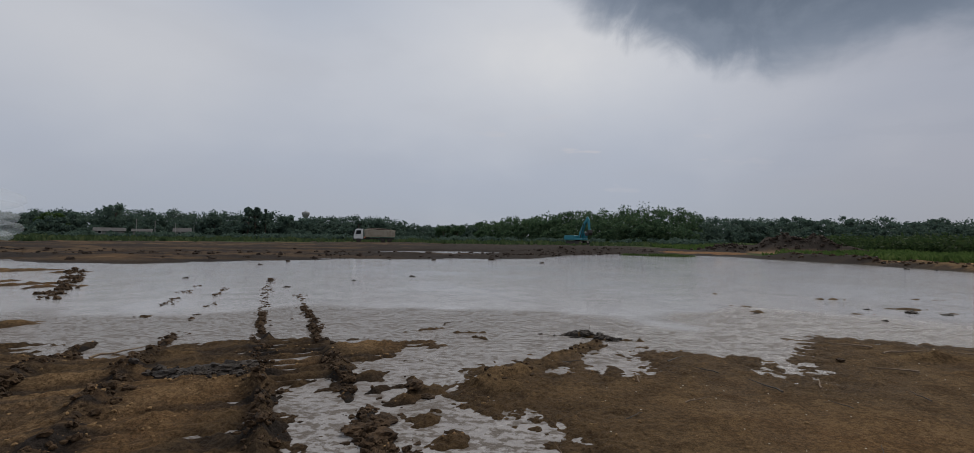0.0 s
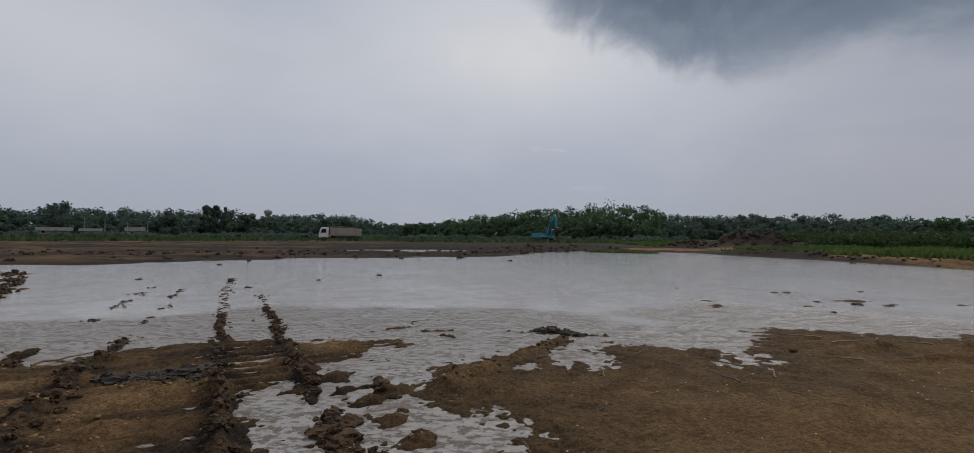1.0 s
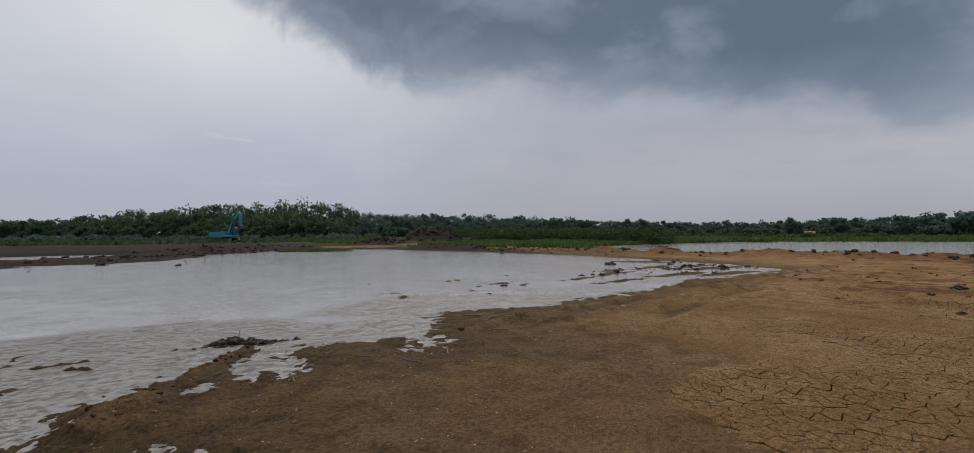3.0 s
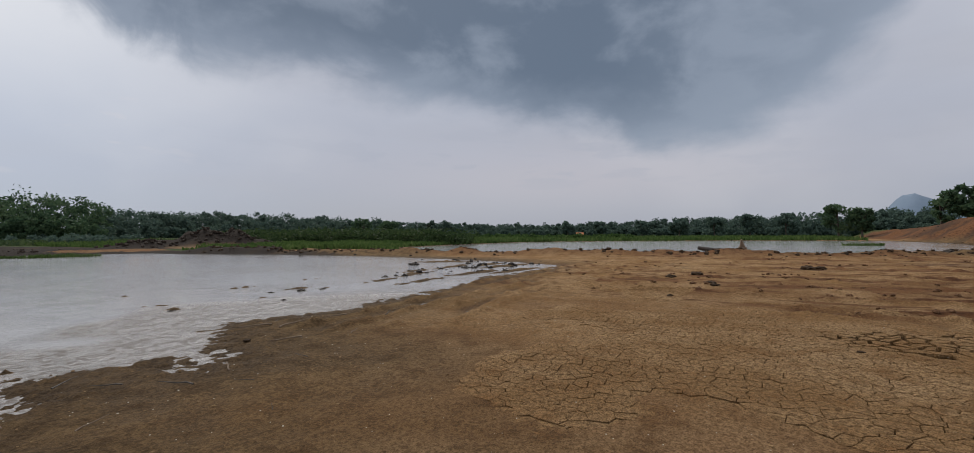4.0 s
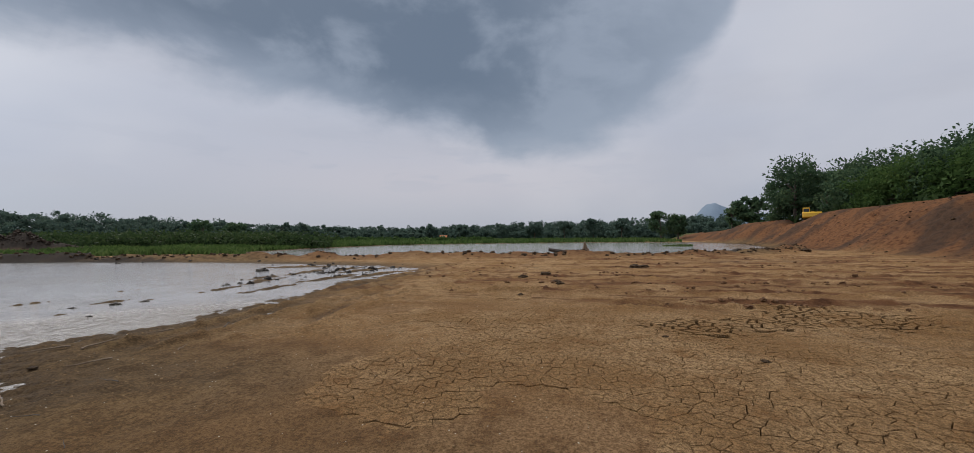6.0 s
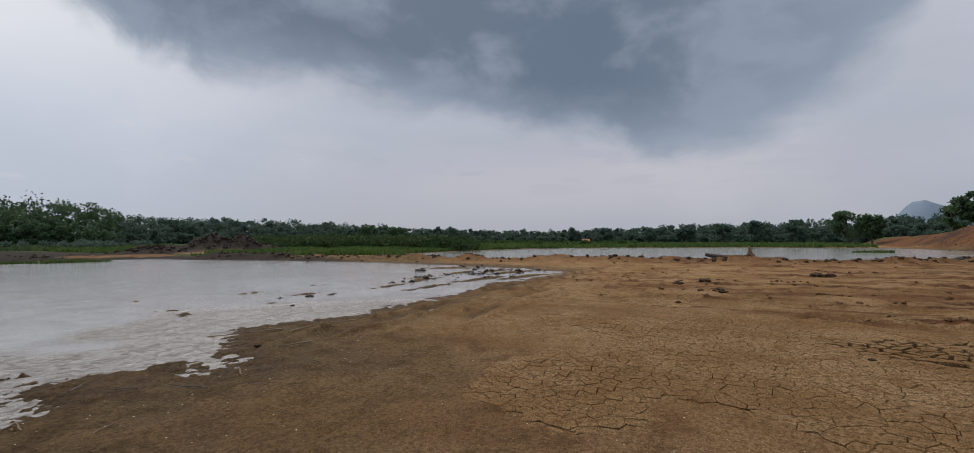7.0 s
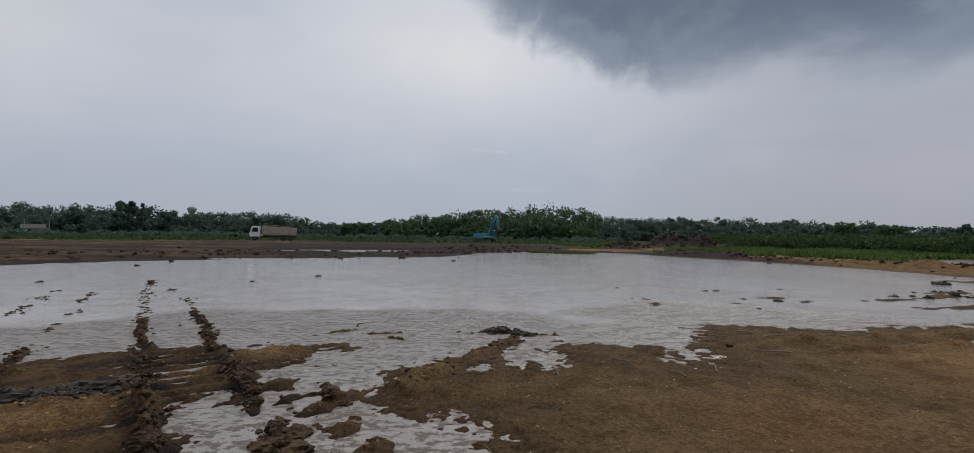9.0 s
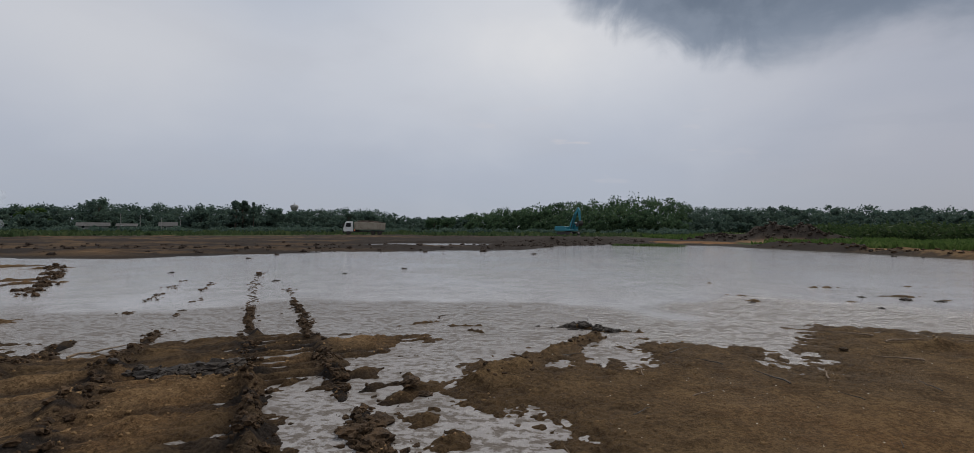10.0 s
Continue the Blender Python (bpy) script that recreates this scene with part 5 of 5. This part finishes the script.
def along(line, n, spread, keep=0.0, seed=0, power=1.0):
    """Places strewn along a line, bunched, more of them towards its end."""
    pts = np.array(line, float)
    seg = np.hypot(*np.diff(pts, axis=0).T)
    d = np.concatenate([[0], np.cumsum(seg)])
    u = rng.random(n) ** power * d[-1]
    p = np.c_[np.interp(u, d, pts[:, 0]), np.interp(u, d, pts[:, 1])] + rng.normal(size=(n, 2)) * spread
    far = ramp_up(np.hypot(p[:, 0], p[:, 1]), 7.5, 11.5) * (keep > 0.3) * 0.16
    return p[grain(p[:, 0] * 1.3, p[:, 1] * 1.3, 200 + seed) > keep + far]


for k, (line, n, spread, keep, big) in enumerate(((RUT_A, 2300, 0.075, 0.22, 0.040), (RUT_B, 1700, 0.075, 0.22, 0.042), (RUT_C, 1200, 0.085, 0.36, 0.046), (RUT_D, 1300, 0.085, 0.36, 0.046), (RUT_E, 320, 0.16, 0.3, 0.11), (RUT_F, 900, 0.14, 0.15, 0.04), (SPIT, 260, 0.16, 0.3, 0.03))):
    p = along(line, n, spread, keep, k)
    strew("ridge_clods", p, big * (0.12 + rng.random(len(p)) ** 3.2 * 1.05), CLOD, "crumbling ridge of brown mud clods beside a track", "mud ridge", 0.75, 0.12)
n = 2200
p = np.c_[rng.uniform(-8, 0, n), rng.uniform(2.2, 7, n)]
p = p[(land(p[:, 0], p[:, 1], False) > 0.02) & (grain(p[:, 0] * 1.2, p[:, 1] * 1.2, 60) > 0.42)]
strew("trodden_clods", p, 0.007 + 0.024 * rng.random(len(p)) ** 3, CRUMB, "small crumbs of brown soil on the trodden ground", "soil crumbs")
n = 5200
p = np.c_[rng.uniform(-0.5, 16, n), rng.uniform(-6, 8, n)]
p = p[(land(p[:, 0], p[:, 1], False) > 0.03) & (np.hypot(p[:, 0], p[:, 1]) > 2.2)]
strew("soil_crumbs", p, 0.005 + 0.02 * rng.random(len(p)) ** 4, CRUMB, "scattered crumbs of tan soil on the dry ground", "soil crumbs")
p = np.concatenate([along([(x0, y0), (x1, y1)], 300, 0.34, 0.35, 40 + k) for k, (x0, y0, x1, y1) in enumerate(TRACKS[:8])])
strew("track_clods", p, 0.015 + 0.075 * rng.random(len(p)) ** 3, RED_CLOD, "reddish clods thrown up along old wheel tracks", "soil clods")
n = 700
p = np.c_[rng.uniform(0, 11, n), rng.uniform(-4, 7, n)]
p = p[(land(p[:, 0], p[:, 1], False) > 0.04) & (np.hypot(p[:, 0], p[:, 1]) > 2.2)]
strew("pale_chips", p, 0.004 + 0.007 * rng.random(len(p)), PALE, "pale chips of stone and straw on the soil", "chips", 0.4)
p = np.concatenate([along([(13, 12.4), (18, 12.6), (22, 12.4), (24.5, 17)], 140, 0.5, 0.3, 21), along([(24.5, 17), (25.5, 25), (25, 35), (21, 48)], 70, 0.8, 0.35, 22), along([(16, 11), (21, 10.5), (24, 11)], 50, 0.5, 0.3, 23)])
strew("shore_clods", p, 0.03 + 0.13 * rng.random(len(p)) ** 2.5, DARK_CLOD, "dark mud clods along the waterline", "mud clods")
p = np.concatenate([along([(31, 64.5), (36, 62), (40, 60.5)], 620, 1.7, 0.0, 24), along([(23, 60.5), (27, 60)], 240, 1.2, 0.0, 25)])
strew("heap_clods", p, 0.05 + 0.24 * rng.random(len(p)) ** 3, SPOIL, "lumps of dark earth on the spoil heap", "spoil heap", 0.8, 0.1)
p = along(BERM, 800, 0.6, 0.2, 26)
strew("berm_clods", p, 0.04 + 0.16 * rng.random(len(p)) ** 3, CLOD, "reddish clods along the bank between the ponds", "mud clods")
p = np.concatenate([along([(-42, 32), (-22, 32), (-10, 38), (-2, 41)], 420, 4.5, 0.3, 27), along([(-6, 46), (4, 49), (14, 56), (12, 70)], 240, 1.4, 0.2, 28), along([(-4, 40), (2, 44), (7, 49.5)], 160, 0.8, 0.2, 29)])
strew("flat_clods", p, 0.05 + 0.2 * rng.random(len(p)) ** 3, SPOIL, "dark clods strewn over the mud flat", "mud clods")
n = 500
p = np.c_[rng.uniform(34, 120, n), rng.uniform(-31, -20, n)]
strew("slope_clods", p, 0.03 + 0.12 * rng.random(n) ** 4, CLOD, "reddish clods on the cut slope", "soil clods")

p = np.concatenate([np.c_[rng.normal(0.95, 0.24, 150), rng.normal(7.85, 0.10, 150)], np.c_[rng.normal(1.28, 0.12, 60), rng.normal(7.6, 0.06, 60)], np.c_[rng.normal(-3.72, 0.24, 200), rng.normal(4.84, 0.09, 200)]])
strew("broken_mud", p, 0.012 + 0.05 * rng.random(len(p)) ** 2, DARK_CLOD, "broken pieces of dark wet mud", "mud clods", 0.7, 0.1)

# clods that stand alone
SINGLE_CLODS = [(-3.95, 4.8, 0.17, "d"), (-3.72, 4.88, 0.14, "d"), (-3.58, 4.95, 0.12, "d"), (-3.38, 5.02, 0.19, "d"), (-3.25, 5.08, 0.13, "d"), (-3.8, 4.66, 0.08, "d"), (-3.5, 4.84, 0.09, "d"),
                (0.75, 7.85, 0.08, "d"), (0.95, 7.8, 0.10, "d"), (1.15, 7.75, 0.08, "d"), (1.05, 7.95, 0.07, "d"), (1.35, 7.65, 0.06, "d"), (-1.2, 4.65, 0.12, "m"), (-1.05, 4.6, 0.09, "m"),
                (8.9, 11.6, 0.16, "d"), (8.2, 12.0, 0.1, "d"), (9.5, 11.4, 0.12, "d"), (7.4, 10.3, 0.1, "d"), (5.1, 10.9, 0.09, "d"), (4.1, 6.5, 0.06, "m"), (18.3, 2.1, 0.22, "m"), (17.2, 2.8, 0.2, "m"), (23.5, -1.5, 0.34, "m"), (24.2, -1.9, 0.26, "m"),
                (12.0, 1.9, 0.09, "m"), (15.6, 1.4, 0.2, "m"), (15.1, 1.2, 0.14, "m"), (6.3, -2.2, 0.07, "m"), (7.6, -1.2, 0.05, "m"), (19.5, 16.3, 0.3, "d"), (-7.4, 13.9, 0.12, "d"), (-6.2, 16.4, 0.12, "d"), (-4.6, 18.6, 0.14, "d"), (-12.3, 16, 0.12, "d"),
                (-1.3, 3.95, 0.15, "m"), (-1.45, 3.7, 0.13, "m"), (-1.2, 3.55, 0.14, "m"), (46, -16.5, 0.5, "m"), (52, -12.5, 0.45, "d")]
clod_kinds = {}
for k in range(3):
    clod_kinds["d", k] = lump_mesh("mud_clod", k + 1, 1.15, 0.9, 0.75, 3, DARK_CLOD)
    clod_kinds["m", k] = lump_mesh("mud_clod", k + 5, 1.1, 0.9, 0.7, 3, CLOD)
for k, (x, y, s, kind) in enumerate(SINGLE_CLODS):
    ob = new("mud_clod", clod_kinds[kind, k % 3])
    ob.matrix_basis = pose(x, y, max(height(x, y), -0.03) + s * 0.12, 0, 0, k * 67) @ Matrix.Diagonal((s * 0.85, s * 0.8, s * 0.55, 1))
    tagged(ob, "dark wet lump of mud lying at the water" if kind == "d" else "brown dry clod of soil on the ground", "mud clod", "loose mud clods")


def stick_mesh(seed, long, thick, mat):
    bm = bmesh.new()
    r2 = random.Random(seed)
    a = Vector((-long / 2, 0, 0))
    for k in range(5):
        b = a + Vector((long / 5, r2.uniform(-0.07, 0.07) * long, r2.uniform(-0.02, 0.03) * long))
        rod(bm, a, b, thick * (1 - 0.13 * k), thick * (0.87 - 0.13 * k), 6)
        a = b
    me = bpy.data.meshes.new("stick")
    bm.to_mesh(me)
    bm.free()
    me.materials.append(mat)
    return me


STICKS = [stick_mesh(k, 1.0, 0.028, WET_WOOD if k % 2 else DEAD_WOOD) for k in range(4)]
for x, y, long, turn, tilt in ((-5.4, 5.7, 0.62, 60, 0), (2.55, 3.6, 0.12, 60, 12), (0.2, 3.5, 0.16, 100, 4), (2.5, 5.2, 0.4, 120, 2), (3.2, 5.4, 0.35, 60, 3), (4.4, 6.0, 0.5, 170, 2), (1.6, 4.6, 0.3, 20, 4), (3.6, 7.0, 0.4, 10, 3), (5.2, 6.9, 0.6, 5, 2),
                               (6.2, 7.0, 0.5, 175, 2), (2.1, 5.8, 0.3, 150, 3), (0.9, 4.2, 0.22, 40, 3), (1.2, 5.3, 0.28, 80, 2), (4.8, 7.4, 0.55, 165, 2), (2.9, 4.6, 0.2, 130, 3), (6.9, 6.3, 0.4, 30, 2), (3.9, 5.0, 0.25, 100, 2), (5.4, 5.6, 0.3, 20, 2), (0.5, 6.1, 0.3, 10, 4), (1.9, 6.3, 0.35, 45, 3)):
    ob = new("stick", STICKS[int(abs(x * 10)) % 4])
    ob.matrix_basis = pose(x, y, height(x, y) + 0.02, 0, -tilt, turn) @ Matrix.Diagonal((long, long, long, 1))
    tagged(ob, "thin broken dry stick lying on the mud", "stick", "broken sticks")
ob = new("twig", stick_mesh(9, 1.0, 0.03, WET_WOOD))
ob.matrix_basis = pose(1.0, 7.95, 0.1, 0, -75, 30) @ Matrix.Diagonal((0.22, 0.22, 0.22, 1))
tagged(ob, "small twig standing up out of the mud", "twig")


def build_stump(place):
    s = thing("tree_stump", place, "pale weathered tree stump with a torn top", "stump")
    bm = bmesh.new()
    rod(bm, (0, 0, -0.3), (-0.12, 0, 0.45), 0.36, 0.26, 9)
    rod(bm, (-0.1, 0, 0.4), (-0.32, 0.05, 0.95), 0.2, 0.05, 7)
    rod(bm, (-0.05, 0, 0.4), (0.1, -0.03, 0.7), 0.16, 0.05, 7)
    part("stub", bm, DEAD_WOOD, s)
    for a in (20, 110, 200, 310):
        part("root", rod(bmesh.new(), (0, 0, 0.2), (0.8 * math.cos(radians(a)), 0.8 * math.sin(radians(a)), -0.15), 0.16, 0.05, 6), DEAD_WOOD, s)


x, y = polar(-87.6, 35.5)
build_stump((x, y, height(x, y) + 0.1))
x, y = polar(-85.0, 35.0)
log = tagged(part("log", rod(rod(bmesh.new(), (-0.9, 0, 0), (0.2, 0.1, 0.08), 0.2, 0.17, 9), (0.2, 0.1, 0.08), (1.1, 0.05, 0.25), 0.17, 0.12, 9), WET_WOOD), "dark wet log lying on the bank", "log")
log.matrix_basis = pose(x, y, height(x, y) + 0.2, 0, 0, 100)


# ---- the cracked mud ----
def build_plates():
    """Dried plates between the cracks; the nearest are parts of the ground, the rest one mesh."""
    r3 = random.Random(5)
    rest_v, rest_f, near = [], [], []
    for cell, least, most, gap in ((0.155, 0.10, 1.35, 0.0052), (0.21, 1.35, 9.0, 0.0125)):
        reach = cell * 2.6
        seeds = {}
        for i in range(int(1.0 / cell), int(16.5 / cell)):
            for j in range(int(-7.0 / cell), int(4.5 / cell)):
                seeds[i, j] = ((i + 0.5 + r3.uniform(-0.44, 0.44)) * cell, (j + 0.5 + r3.uniform(-0.44, 0.44)) * cell)
        keys = list(seeds)
        pts = np.array([seeds[k] for k in keys])
        depth = cracked(pts[:, 0], pts[:, 1])
        tint = grain(pts[:, 0] * 0.8, pts[:, 1] * 0.8, 3)
        for key, (x, y), c, g in zip(keys, pts, depth, tint):
            if c < least or c >= most or math.hypot(x, y) < 1.5:
                continue
            poly = [(x - reach, y - reach), (x + reach, y - reach), (x + reach, y + reach), (x - reach, y + reach)]
            for di in (-2, -1, 0, 1, 2):
                for dj in (-2, -1, 0, 1, 2):
                    o = seeds.get((key[0] + di, key[1] + dj))
                    if o is None or (di == 0 and dj == 0):
                        continue
                    nx, ny = o[0] - x, o[1] - y
                    dist = math.hypot(nx, ny)
                    nx, ny = nx / dist, ny / dist
                    # some neighbours stay joined to one another
                    joined = lattice(np.array([float(min(key[0], key[0] + di) * 3 + di)]), np.array([float(min(key[1], key[1] + dj) * 3 + dj)]), 9)[0] < 0.10
                    lim = dist / 2 - (-0.004 if joined else gap * min(c, 2.2) * (0.7 + 0.4 * g) + 0.0012)
                    cut = []
                    for (ax, ay), (bx, by) in zip(poly, poly[1:] + poly[:1]):
                        da, db = (ax - x) * nx + (ay - y) * ny - lim, (bx - x) * nx + (by - y) * ny - lim
                        if da <= 0:
                            cut.append((ax, ay))
                        if (da < 0) != (db < 0):
                            s = da / (da - db)
                            cut.append((ax + (bx - ax) * s, ay + (by - ay) * s))
                    poly = cut
                    if len(poly) < 3:
                        break
                if len(poly) < 3:
                    break
            if len(poly) >= 3:
                near.append((math.hypot(x - 5.0, y + 0.4), x, y, c, poly))
    near.sort(key=lambda q: q[0])
    xs = np.array([p for q in near for p, _ in q[4]] + [q[1] for q in near])
    ys = np.array([p for q in near for _, p in q[4]] + [q[2] for q in near])
    zs = land(xs, ys, False)
    at, mid = 0, len(xs) - len(near)
    for n, (_, x, y, c, poly) in enumerate(near):
        k = len(poly)
        tilt = r3.uniform(-0.002, 0.003) - 0.012 * (1 - ramp_up(np.array(c), 0.15, 0.45))
        zc = zs[mid + n] + tilt
        rim = [(px, py, zs[at + m] + tilt + 0.002 + r3.uniform(0, 0.003)) for m, (px, py) in enumerate(poly)]
        inner = [(x + (px - x) * 0.82, y + (py - y) * 0.82, pz + 0.003) for px, py, pz in rim]
        foot = [(px, py, pz - (0.075 if c < 1.35 else 0.15)) for px, py, pz in rim]
        at += k
        v = inner + rim + foot
        f = [tuple(range(k))] + [(m, k + m, k + (m + 1) % k, (m + 1) % k) for m in range(k)] + [(k + m, 2 * k + m, 2 * k + (m + 1) % k, k + (m + 1) % k) for m in range(k)]
        if n < 300:
            me = bpy.data.meshes.new("mud_plate")
            me.from_pydata([(a - x, b - y, d - zc) for a, b, d in v], [], f)
            me.materials.append(SOIL)
            ob = part("mud_plate", me, None, ground)
            ob.location = (x, y, zc)
        else:
            base = len(rest_v)
            rest_v += v
            rest_f += [tuple(base + q for q in face) for face in f]
    me = bpy.data.meshes.new("mud_plates")
    me.from_pydata(rest_v, [], rest_f)
    me.materials.append(SOIL)
    ob = tagged(part("mud_plates", me, None, ground), "field of dried cracked mud plates", kind="stuff")


build_plates()
